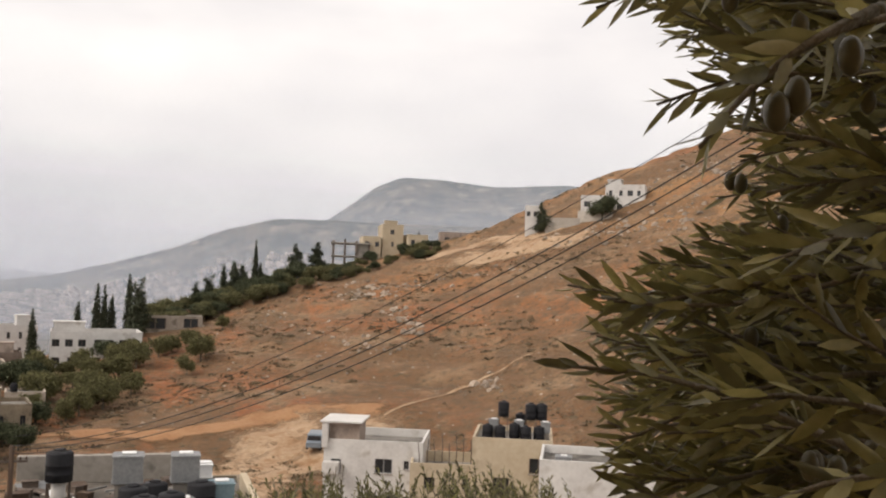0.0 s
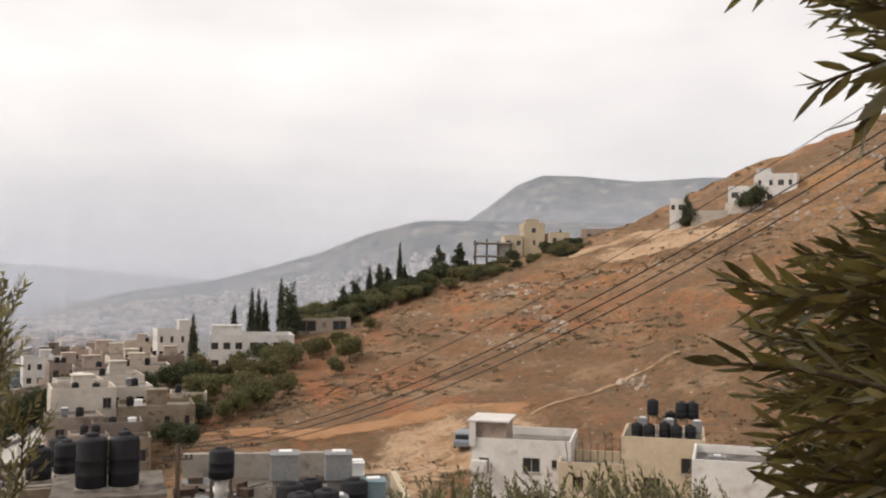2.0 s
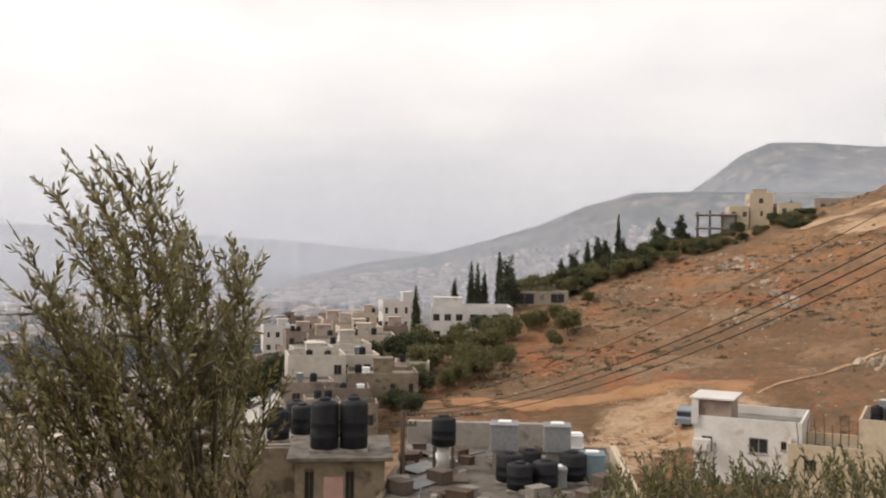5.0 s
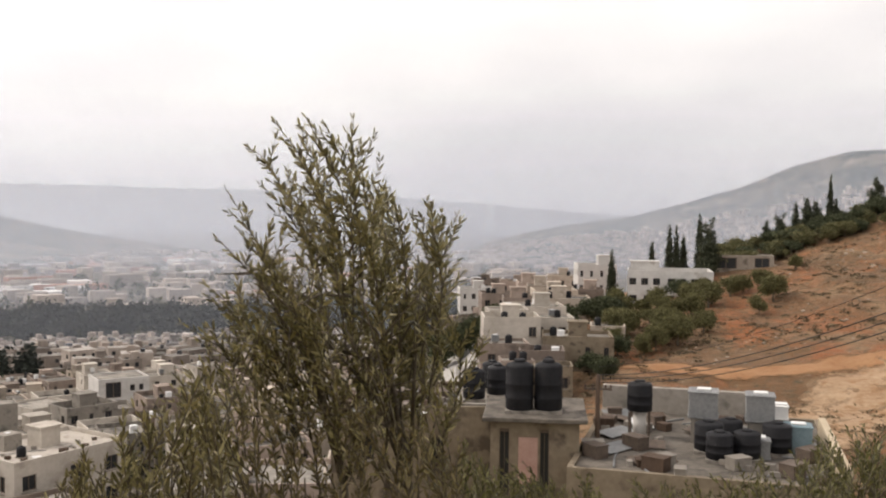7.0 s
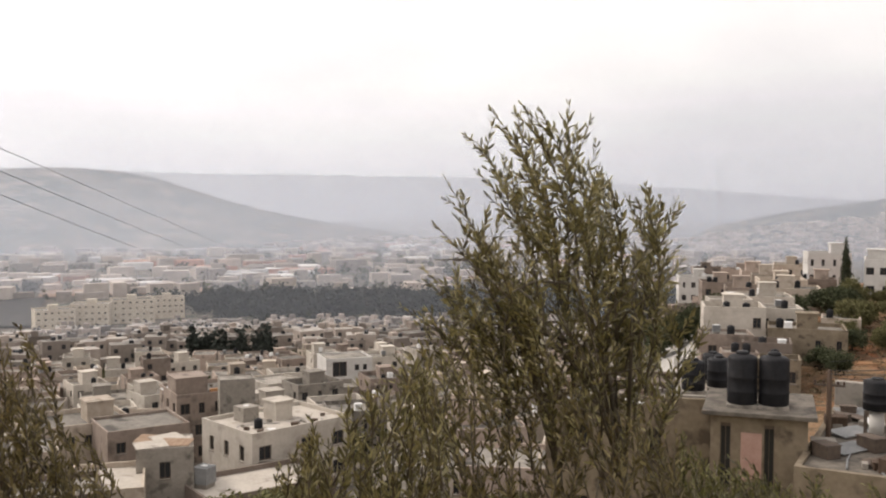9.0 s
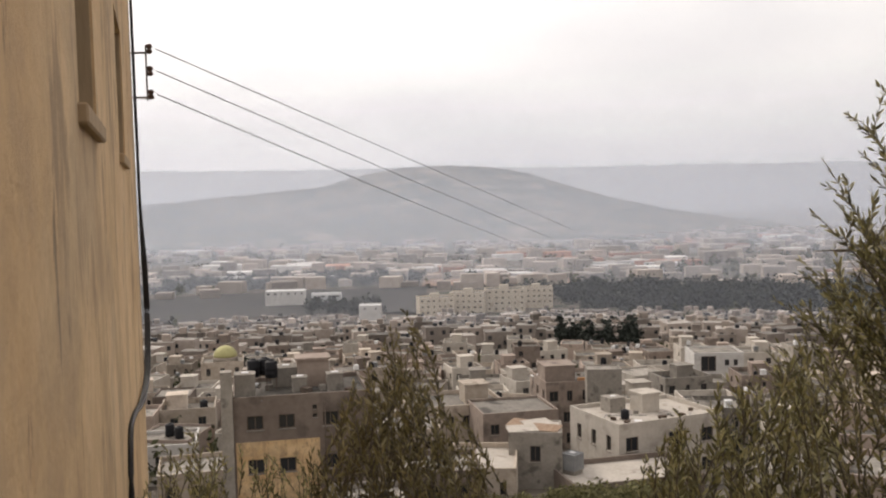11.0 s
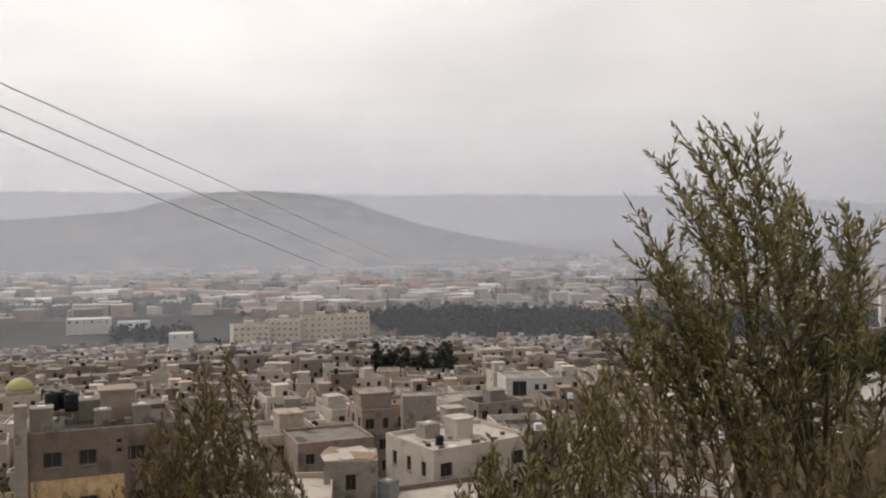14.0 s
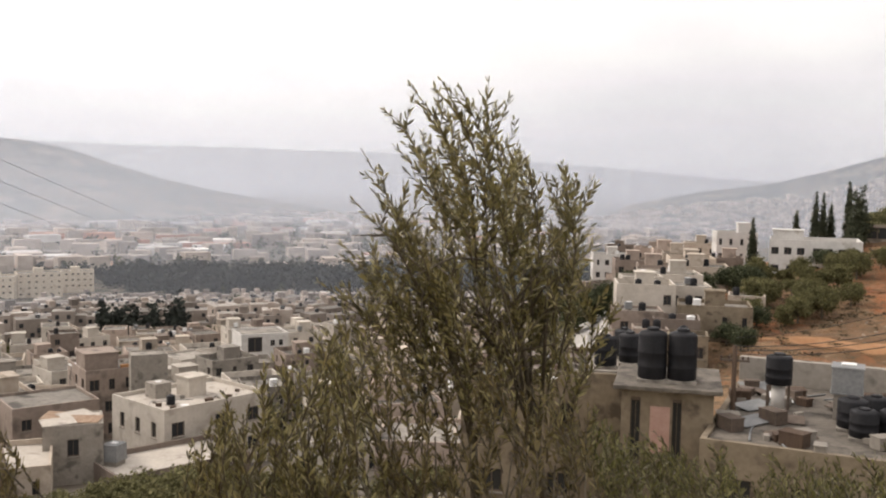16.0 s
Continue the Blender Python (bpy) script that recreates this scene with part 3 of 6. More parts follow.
def house(name, az, d, top, w, dep, turn, mat, label, front=None, right=None, left=None, category="house", roof_mat=None, group="", parapet=0.55, base=None, frame_mesh=None, stair=None, sink=1.2):
    """A flat-roofed building: centre by bearing and distance, height of its parapet relative to the eye, walls with recessed openings,
    a parapet round a sunk roof, windows as parts, and a stair room (x, y, w, d, h) on the roof when given."""
    p = polar(az, d)
    if base is None:
        m = Matrix.Rotation(radians(turn), 3, "Z")
        corners = [p + m @ Vector((sx * w / 2, sy * dep / 2, 0)) for sx in (-1, 1) for sy in (-1, 1)]
        base = min(gz(c.x, c.y) for c in corners) - sink
    else:
        base += EYE
    w, dep, h = round(w, 1), round(dep, 1), round(EYE + top - base, 2)
    p.z = base
    root = thing(name, Matrix.Translation(p) @ Matrix.Rotation(radians(turn), 4, "Z"), label, category, group)
    bm = bmesh.new()
    sides = ((0, w, dep / 2, front), (90, dep, w / 2, right), (180, w, dep / 2, None), (270, dep, w / 2, left))
    panes = []
    for ang, width, off, spec in sides:
        m = Matrix.Rotation(radians(ang), 4, "Z") @ Matrix.Translation((0, -off, 0))
        rects = spec(width, h) if callable(spec) else openings(width, h, *spec) if spec else []
        facade(bm, m, width, h, rects)
        panes += [(m, r) for r in rects]
    t = 0.22
    o = [(-w / 2, -dep / 2), (w / 2, -dep / 2), (w / 2, dep / 2), (-w / 2, dep / 2)]
    q = [(x - math.copysign(t, x), y - math.copysign(t, y)) for x, y in o]
    ov, qv, rv = ([bm.verts.new((x, y, z)) for x, y in c] for c, z in ((o, h), (q, h), (q, h - parapet)))
    for i in range(4):
        j = (i + 1) % 4
        bm.faces.new((ov[i], ov[j], qv[j], qv[i]))
        bm.faces.new((qv[i], qv[j], rv[j], rv[i]))
    bmesh.ops.remove_doubles(bm, verts=bm.verts, dist=0.002)
    part("wall", finish(bm, "wall", mat), root)
    part("roof", box_mesh("roof", roof_mat or ROOF, q[0][0], q[0][1], h - parapet - 0.2, q[2][0], q[2][1], h - parapet), root)
    for m, (a, b, c, e) in panes:
        me = frame_mesh or WINDOW_DARK
        near = d < 150 and name != "town_house"
        if near:
            if me not in SPLIT_WINDOWS:
                SPLIT_WINDOWS[me] = split_window("window", me.materials[1])
            me = SPLIT_WINDOWS[me]
        pane_of = part("window", me, root, "", m @ Matrix.Translation(((a + c) / 2, 0.16, (b + e) / 2)) @ Matrix.Diagonal((c - a, 1, e - b, 1)))
        if near:
            part("pane", PANE, pane_of, "dark window glass")
            part("sill", SILL, pane_of)
    if stair:
        x, y, sw, sd, sh = stair
        bm = bmesh.new()
        box_into(bm, x - sw / 2, y - sd / 2, h - parapet, x + sw / 2, y + sd / 2, h - parapet + sh)
        box_into(bm, x - sw / 2 - 0.15, y - sd / 2 - 0.15, h - parapet + sh, x + sw / 2 + 0.15, y + sd / 2 + 0.15, h - parapet + sh + 0.18)
        # white house: darker stone stands in for the shaded recess under its slab
        part("stair_room", finish(bm, "stair_room", STONE_B if name == "white_house" else mat), root)
    return root, h - parapet


def on_roof(house_info, x, y):
    root, z = house_info
    return root.matrix_basis @ Matrix.Translation((x, y, z))


TANK_BODY = lathe("tank_body", BLACK_PLASTIC, [(0.47, 0.0), (0.50, 0.03), (0.50, 0.30), (0.515, 0.33), (0.515, 0.37), (0.50, 0.40), (0.50, 0.70), (0.515, 0.73), (0.515, 0.77), (0.50, 0.80), (0.50, 1.24), (0.485, 1.28), (0.42, 1.33), (0.22, 1.38)], 24)
TANK_LID = lathe("tank_lid", BLACK_PLASTIC, [(0.20, 1.36), (0.22, 1.38), (0.22, 1.43), (0.18, 1.46), (0.05, 1.47)], 16)


def black_tank(m, s=1.0, tall=1.0, label="round black plastic water tank on a roof", group="roof water tanks", stand=0.0):
    root = thing("water_tank", m @ Matrix.Translation((0, 0, stand)), label, "water tank", group)
    k = Matrix.Diagonal((s, s, s * tall, 1))
    part("body", TANK_BODY, root, "", k)
    part("lid", TANK_LID, root, "", k)
    if stand:
        for x, y in ((-1, -1), (1, -1), (1, 1), (-1, 1)):
            part("leg", box_mesh("leg", STEEL, x * 0.38 * s - 0.03, y * 0.38 * s - 0.03, -stand, x * 0.38 * s + 0.03, y * 0.38 * s + 0.03, 0), root)
    else:
        part("base", box_mesh("base", CONCRETE, -0.5 * s, -0.5 * s, -0.12, 0.5 * s, 0.5 * s, 0.0), root)
    return root


def sheet_tank(m, mat, s=1.1, h=1.1, stand=0.9, label="square grey sheet-metal water tank on a block stand"):
    root = thing("cube_tank", m, label, "water tank", "square roof tanks")
    bm = bmesh.new()
    box_into(bm, -s / 2, -s / 2, stand, s / 2, s / 2, stand + h, 0.03)
    for z in (stand + 0.02, stand + h - 0.08):
        box_into(bm, -s / 2 - 0.03, -s / 2 - 0.03, z, s / 2 + 0.03, s / 2 + 0.03, z + 0.06)
    part("body", finish(bm, "body", mat), root)
    part("cover", box_mesh("cover", PALE_ROOF, -0.25, -0.2, stand + h, 0.3, 0.25, stand + h + 0.07, 0.02), root)
    if stand > 0.05:
        part("stand", box_mesh("stand", CONCRETE, -s / 2 + 0.1, -s / 2 + 0.1, 0, s / 2 - 0.1, s / 2 - 0.1, stand), root)
    return root


# ---- wall of the building beside the camera ----
U, WALL_OFF = 60.3, 0.245
wall_m = Matrix.Translation(polar(U, 4.6, EYE) + polar(U + 90, WALL_OFF)) @ Matrix.Rotation(radians(U + 90), 4, "Z")


def beside_house():
    """Local x runs along the wall away from the camera; -y faces the open side."""
    root = thing("plaster_house", wall_m @ Matrix.Translation((0, 0, -3.4)), "ochre plastered house wall with rain streaks and recessed windows", "house")
    bm = bmesh.new()
    wins = [(-1.1, 3.73, -0.1, 5.3), (2.5, 3.73, 3.8, 4.78)]
    facade(bm, Matrix.Identity(4), 15.0, 8.2, wins, 0.0, 0.30)
    for q in (((7.5, 0, 0), (7.5, 7, 0), (7.5, 7, 8.2), (7.5, 0, 8.2)), ((-7.5, 0, 0), (-7.5, 0, 8.2), (-7.5, 7, 8.2), (-7.5, 7, 0)),
              ((-7.5, 7, 0), (-7.5, 7, 8.2), (7.5, 7, 8.2), (7.5, 7, 0)), ((-7.5, 0, 8.2), (7.5, 0, 8.2), (7.5, 7, 8.2), (-7.5, 7, 8.2))):
        bm.faces.new([bm.verts.new(c) for c in q])
    part("wall", finish(bm, "wall", PLASTER), root)
    for a, b, c, d in wins:
        part("window", WINDOW_PALE, root, "", Matrix.Translation(((a + c) / 2, 0.25, (b + d) / 2)) @ Matrix.Diagonal((c - a, 1, d - b, 1)))
        part("sill", box_mesh("sill", PLASTER_DARK, a - 0.08, -0.035, b - 0.07, c + 0.06, 0.28, b + 0.003, 0.008), root, "worn projecting window sill")
        part("jamb", box_mesh("jamb", PLASTER_DARK, c - 0.012, 0.012, b + 0.004, c - 0.002, 0.24, d - 0.004), root)
    for k, off in enumerate((0.0, 0.05, 0.1)):
        pts = [Vector(c) for c in ((7.25 + off, -0.03, 8.1), (7.28 + off, -0.03, 5.6), (7.35 + off, -0.035, 3.6), (7.48, -0.04 - off * 0.4, 2.6), (7.45, -0.045 - off * 0.4, 1.9), (6.4, -0.04 - off * 0.4, 1.5), (4.2, -0.03 - off * 0.3, 1.62), (2.5, -0.02 - off * 0.1, 1.86), (1.7, -0.018, 1.85), (1.45, -0.018, 1.2), (1.4 - off, -0.018, 0.0))]
        fine = []
        for i in range(len(pts) - 1):
            for t in np.linspace(0, 1, 6, endpoint=False):
                p0, p1, p2, p3 = pts[max(i - 1, 0)], pts[i], pts[i + 1], pts[min(i + 2, len(pts) - 1)]
                fine.append(0.5 * (2 * p1 + (p2 - p0) * t + (2 * p0 - 5 * p1 + 4 * p2 - p3) * t * t + (3 * p1 - p0 - 3 * p2 + p3) * t ** 3))
        bm = bmesh.new()
        tube_into(bm, fine, 0.012 if k else 0.018, 6)
        part("cable", finish(bm, "cable", WIRE, True), root)
    bm = bmesh.new()
    for z in (4.62, 5.15):
        box_into(bm, 7.40, -0.17, z - 0.012, 7.43, 0.02, z + 0.012)
    box_into(bm, 7.405, -0.185, 4.58, 7.435, -0.165, 5.24)
    bracket = part("bracket", finish(bm, "bracket", STEEL), root, "steel service bracket with three insulators")
    for z in (4.66, 4.94, 5.20):
        part("insulator", lathe("insulator", INSUL, [(0.015, z - 0.06), (0.038, z - 0.045), (0.038, z - 0.015), (0.02, z), (0.038, z + 0.015), (0.038, z + 0.045), (0.015, z + 0.06)], 12), bracket).location = (7.42, -0.215, 0)
    return root


beside_house()


def wire(name, a, b, sag, r, label):
    pts = []
    for s in np.linspace(0, 1, 41):
        p = a.lerp(b, float(s) ** 1.3)
        f = float(s) ** 1.3
        p.z -= 4 * sag * f * (1 - f)
        pts.append(p)
    bm = bmesh.new()
    tube_into(bm, pts, r, 5)
    return thing(name, Matrix.Identity(4), label, "cable", "overhead wires", mesh=finish(bm, name, WIRE, True))


for z, sag in ((5.20, 0.0), (4.94, 0.6), (4.66, 1.2)):
    wire("overhead_wire", (wall_m @ Vector((7.42, -0.29, z - 3.4))), polar(31.3, 140, EYE - 11.0 - sag), sag, 0.007, "thin dark overhead wire from the house to the town")
for k, (up, r, sag) in enumerate(((0.75, 0.008, 1.5), (0.22, 0.014, 1.7), (0.0, 0.014, 1.74), (-0.24, 0.014, 1.78))):
    wire("overhead_wire", polar(-58, 16, EYE + 5.3 + up), polar(-0.3, 38.0, EYE - 6.5 + up * 0.6), sag, r, "dark overhead wire sagging across the hillside")


# ---- roofs below the camera with water tanks ----
def utility_pole():
    base = on_ground(-0.3, 38.0, 0.4)
    h = EYE - 6.35 - base.z
    root = thing("utility_pole", Matrix.Translation(base), "weathered brown wooden utility pole with crossbar", "utility pole")
    part("pole", lathe("pole", WOOD, [(0.13, 0), (0.11, h * 0.5), (0.085, h)], 10), root)
    part("crossbar", box_mesh("crossbar", STEEL, -0.55, -0.05, h - 0.62, 0.55, 0.03, h - 0.54), root)
    for x in (-0.5, -0.2, 0.3, 0.5):
        part("insulator", lathe("insulator", INSUL, [(0.02, h - 0.54), (0.045, h - 0.5), (0.045, h - 0.44), (0.02, h - 0.41)], 8), root).location = (x, -0.01, 0)


utility_pole()

# open gaps, not windows: dark panes stand in for the shade inside
tank_house = house("tank_house", 3.4, 38.6, -7.95, 3.4, 4.2, 3.0, TAN_BLOCK, "small tan concrete block house carrying water tanks", front=lambda w, h: [(-1.35, h - 3.0, -0.98, h - 0.35), (0.2, h - 3.0, 0.55, h - 0.35)], parapet=0.12, frame_mesh=WINDOW_DARK)
part("door", box_mesh("door", PINK, -0.62, -2.13, tank_house[1] - 2.4, 0.12, -2.06, tank_house[1] - 0.55, 0.01), tank_house[0], "faded pink sheet door")
slab_root = thing("concrete_slab", on_roof(tank_house, 0, -0.4) @ Matrix.Translation((0, 0, 0.12)), "thick overhanging concrete roof slab", "slab")
part("slab", box_mesh("slab", DARK_ROOF, -2.0, -2.2, 0.0, 2.0, 2.2, 0.16, 0.02), slab_root)
SLAB = tank_house[0].matrix_basis @ Matrix.Translation((0, -0.4, tank_house[1] + 0.28 + 0.12))
for x, y in ((-0.62, -0.9), (0.5, -0.82)):
    black_tank(SLAB @ Matrix.Translation((x, y, 0)), 1.1, 1.22, "tall round black plastic water tank on a concrete slab")
low_house = house("low_house", 9.5, 42.5, -8.1, 8.5, 6.0, 8.0, TAN_BLOCK, "low tan concrete house with cluttered flat roof", front=(3, 2, 0.9, 1.0), parapet=0.3)
for x, y, s in ((1.75, -1.6, 0.95), (2.8, -0.6, 0.95), (2.6, 0.9, 0.9)):
    black_tank(on_roof(low_house, x, y) @ Matrix.Translation((0, 0, 0.42)), s, 0.95)
part("block", box_mesh("block", CONCRETE, 1.0, -2.4, 0.0, 4.15, 1.8, 0.3), low_house[0]).location.z = low_house[1]

tank_roof = house("tank_roof_house", -6.6, 39.8, -9.15, 9.6, 11.5, -7.0, TAN_BLOCK, "flat-roofed house crowded with water tanks", front=(4, 2, 1.0, 1.1), parapet=0.12, roof_mat=DARK_ROOF)
part("back_wall", box_mesh("back_wall", CONCRETE, -4.8, 5.3, 0, 2.2, 5.7, 1.2, 0.02), tank_roof[0]).location.z = tank_roof[1]
part("side_wall", box_mesh("side_wall", OCHRE, 4.5, -5.7, 0, 4.8, 3.0, 0.75, 0.02), tank_roof[0]).location.z = tank_roof[1]
for x, y, kind, s, st in ((-2.7, 0.3, 0, 1.03, 1.12), (-0.15, 0.4, 1, 1.15, 1.02), (2.05, 0.4, 1, 1.1, 1.0), (0.1, -1.4, 2, 1.1, 0.0), (0.5, -2.7, 2, 1.0, 0.0), (1.5, -2.2, 2, 1.0, 0.0), (2.65, -0.9, 2, 1.1, 0.0), (0.9, -0.2, 2, 1.0, 0.0), (3.45, -0.3, 3, 1.0, 0.0), (2.9, 2.0, 4, 0.65, 0.8), (1.9, -1.6, 5, 0.9, 0.0)):
    m = on_roof(tank_roof, x, y)
    if kind == 0:
        black_tank(m, s, 0.84, "round black water tank raised on a pale drum", stand=st)
        part("drum", lathe("drum", WHITE, [(0.27, 0), (0.27, st - 0.02)], 16), tank_roof[0]).location = (x, y, tank_roof[1])
    elif kind == 1:
        sheet_tank(m, GREY_TANK, s, 1.1, st)
    elif kind == 2:
        black_tank(m @ Matrix.Translation((0, 0, 0.12)), s, 0.72, "squat black plastic water tank among others on a roof")
    elif kind == 5:
        sheet_tank(m, GREY_TANK, s, 0.75, 0.0, "low grey square tank on a roof")
    elif kind == 3:
        sheet_tank(m, BLUE_TANK, s, 1.1, 0.0, "faded pale blue square water tank")
    else:
        sheet_tank(m, PALE_ROOF, s, 0.6, st, "small white square tank on a stand")


def roof_clutter(info, count, x0, x1, y0, y1, seed):
    """Scrap lying on a roof: crates, sheets, pipes."""
    rnd = random.Random(seed)
    for _ in range(count):
        x, y = rnd.uniform(x0, x1), rnd.uniform(y0, y1)
        m = on_roof(info, x, y) @ Matrix.Rotation(rnd.uniform(0, 3), 4, "Z")
        kind = rnd.choice(("crate", "metal_sheet", "pipe", "concrete_block", "crate"))
        if kind == "crate":
            a = rnd.uniform(0.2, 0.45)
            bm = bmesh.new()
            box_into(bm, -a, -a * 0.7, 0, a, a * 0.7, a * 1.1, 0.02)
            box_into(bm, -a - 0.02, -a * 0.7 - 0.02, a * 1.1, a + 0.02, a * 0.7 + 0.02, a * 1.1 + 0.04)
            thing("crate", m, "dark weathered crate lying on a flat roof", "crate", "roof scrap", mesh=finish(bm, "crate", rnd.choice((WOOD, STEEL, CONCRETE))))
        elif kind == "metal_sheet":
            thing("metal_sheet", m @ Matrix.Translation((0, 0, 0.12)) @ Matrix.Rotation(rnd.uniform(0.05, 0.25), 4, "X"), "bent corrugated metal sheet on a flat roof", "metal sheet", "roof scrap", mesh=box_mesh("metal_sheet", rnd.choice((PALE_ROOF, GREY_TANK, STEEL)), -0.9, -0.45, -0.015, 0.9, 0.45, 0.015, 0.004))
        elif kind == "pipe":
            bm = bmesh.new()
            tube_into(bm, [Vector((-1.2, 0, 0.04)), Vector((0, 0.05, 0.05)), Vector((1.2, 0, 0.04))], 0.04, 8)
            thing("pipe", m, "grey pipe lying on a flat roof", "pipe", "roof scrap", mesh=finish(bm, "pipe", GREY_TANK, True))
        else:
            thing("concrete_block", m, "grey hollow concrete block on a flat roof", "block", "roof scrap", mesh=box_mesh("concrete_block", CONCRETE, -0.2, -0.1, 0, 0.2, 0.1, 0.2, 0.01))


roof_clutter(tank_roof, 80, -4.4, 4.2, -5.4, 4.8, 1)
roof_clutter(low_house, 55, -4.0, 0.8, -2.7, 2.6, 2)

# ---- white houses at the foot of the hillside ----
def wb_front(w, h):
    return [(-w / 2 + 0.7, h - 3.2, -w / 2 + 1.7, h - 1.9), (0.2, h - 3.1, 1.9, h - 1.7), (3.0, h - 2.6, 3.5, h - 1.8), (-0.2, h - 6.6, 1.9, h - 5.2), (3.1, h - 6.2, 3.7, h - 5.2)]


white_block = house("white_house", -20.7, 97.0, -15.2, 9.6, 8.5, -28.0, WHITE, "white rendered three-storey house with stair tower", front=wb_front, left=lambda w, h: [(-1.0, h - 3.3, 0.2, h - 1.9), (-1.0, h - 6.5, 0.2, h - 5.0)], parapet=0.8, stair=(-3.1, -1.9, 3.3, 4.4, 2.2), frame_mesh=WINDOW_PALE)
tower_roof = thing("roof_slab", on_roof(white_block, -3.1, -1.9) @ Matrix.Translation((0, 0, 2.38)), "pale overhanging slab on the stair tower", "slab")
part("slab", box_mesh("slab", WHITE, -2.1, -2.7, 0, 2.0, 2.6, 0.18, 0.02), tower_roof)
part("pillar", box_mesh("pillar", WHITE, -1.9, -2.6, -2.4, -1.3, -2.2, 0), tower_roof)
balcony = part("balcony", box_mesh("balcony", WHITE, -4.75, -5.2, 0, -3.2, -4.2, 1.1, 0.03), white_block[0])
balcony.location.z = white_block[1] - 2.4
low_white = house("low_white_house", -24.9, 93.0, -16.6, 7.2, 7.0, -25.0, OCHRE, "low pale house behind a bright parapet wall", front=(2, 1, 1.0, 1.0), parapet=1.0)
for k in range(9):
    x, y = -2.8 + 0.7 * k, random.choice((-3.4, -1.0, 2.5))
    bm = bmesh.new()
    tube_into(bm, [Vector((x, y, 0)), Vector((x + 0.04, y, 1.6)), Vector((x + random.uniform(-0.15, 0.15), y, 2.9))], 0.05, 5)
    part("rebar_post", finish(bm, "rebar_post", STEEL), low_white[0]).location.z = low_white[1]
yellow_block = house("yellow_house", -28.7, 93.0, -13.9, 7.4, 8.5, -30.0, OCHRE, "yellowish stone house with a roof full of tanks", front=lambda w, h: [(-1.7, h - 5.3, -0.2, h - 3.6), (1.6, h - 3.1, 3.3, h - 1.7)], parapet=0.5)
for x, y, s, st in ((-2.4, -2.6, 1.0, 0.0), (-1.2, -2.9, 1.0, 0.0), (0.1, -2.5, 1.0, 0.2), (1.2, -2.8, 1.0, 0.0), (2.4, -2.4, 1.0, 0.0), (-1.0, -1.2, 1.05, 2.0), (1.6, -1.0, 1.1, 1.8), (2.6, -0.8, 1.1, 1.8), (0.6, 0.4, 1.0, 0.8)):
    black_tank(on_roof(yellow_block, x, y) @ Matrix.Translation((0, 0, 0.12)), s, 1.0, stand=st)
for x, y in ((-1.9, -1.5), (0.5, -1.7), (3.0, -2.0)):
    sheet_tank(on_roof(yellow_block, x, y), GREY_TANK, 0.9, 1.0, 0.9)
white_two = house("white_house", -33.6, 84.0, -14.1, 9.5, 8.0, -32.0, WHITE, "large white house with small dark windows", front=lambda w, h: [(-3.6, h - 4.9, -2.2, h - 3.4), (0.5, h - 4.9, 2.0, h - 3.4), (2.9, h - 4.4, 3.6, h - 3.6)], parapet=0.7, frame_mesh=WINDOW_PALE)
sheet_tank(on_roof(white_two, -2.8, -1.5), GREY_TANK, 1.4, 0.7, 0.0)

# ---- houses on the slope ----
villa = house("white_villa", -4.3, 176.0, -9.9, 14.6, 11.0, -2.0, WHITE, "white two-storey villa with rows of small windows", front=(7, 2, 1.2, 1.2), left=(4, 2, 1.1, 1.2), parapet=0.7, stair=(-4.3, 0.5, 5.0, 3.4, 2.0), frame_mesh=WINDOW_DARK)
house("stone_house", 0.0, 205.0, -10.6, 8.0, 8.0, 8.0, WHITE, "pale stone apartment house behind cypresses", front=(4, 3, 1.0, 1.3), left=(3, 3, 1.0, 1.2), stair=(2, 0, 3, 3, 2.2))
house("stone_house", 3.4, 215.0, -15.3, 9.0, 9.0, 8.0, STONE_B, "pale stone house on the slope", front=(4, 2, 1.0, 1.2), stair=(-2, 0, 3, 3, 2.2))
# porch openings are closed by dark panes that imitate its shade
long_shed = house("long_house", -8.35, 192.0, -7.6, 11.4, 7.0, -6.0, STONE, "long low concrete house with dark panes for an open porch", front=lambda w, h: [(-4.9, h - 2.6, -1.0, h - 0.5), (2.2, h - 2.3, 4.9, h - 0.5)], parapet=0.15)
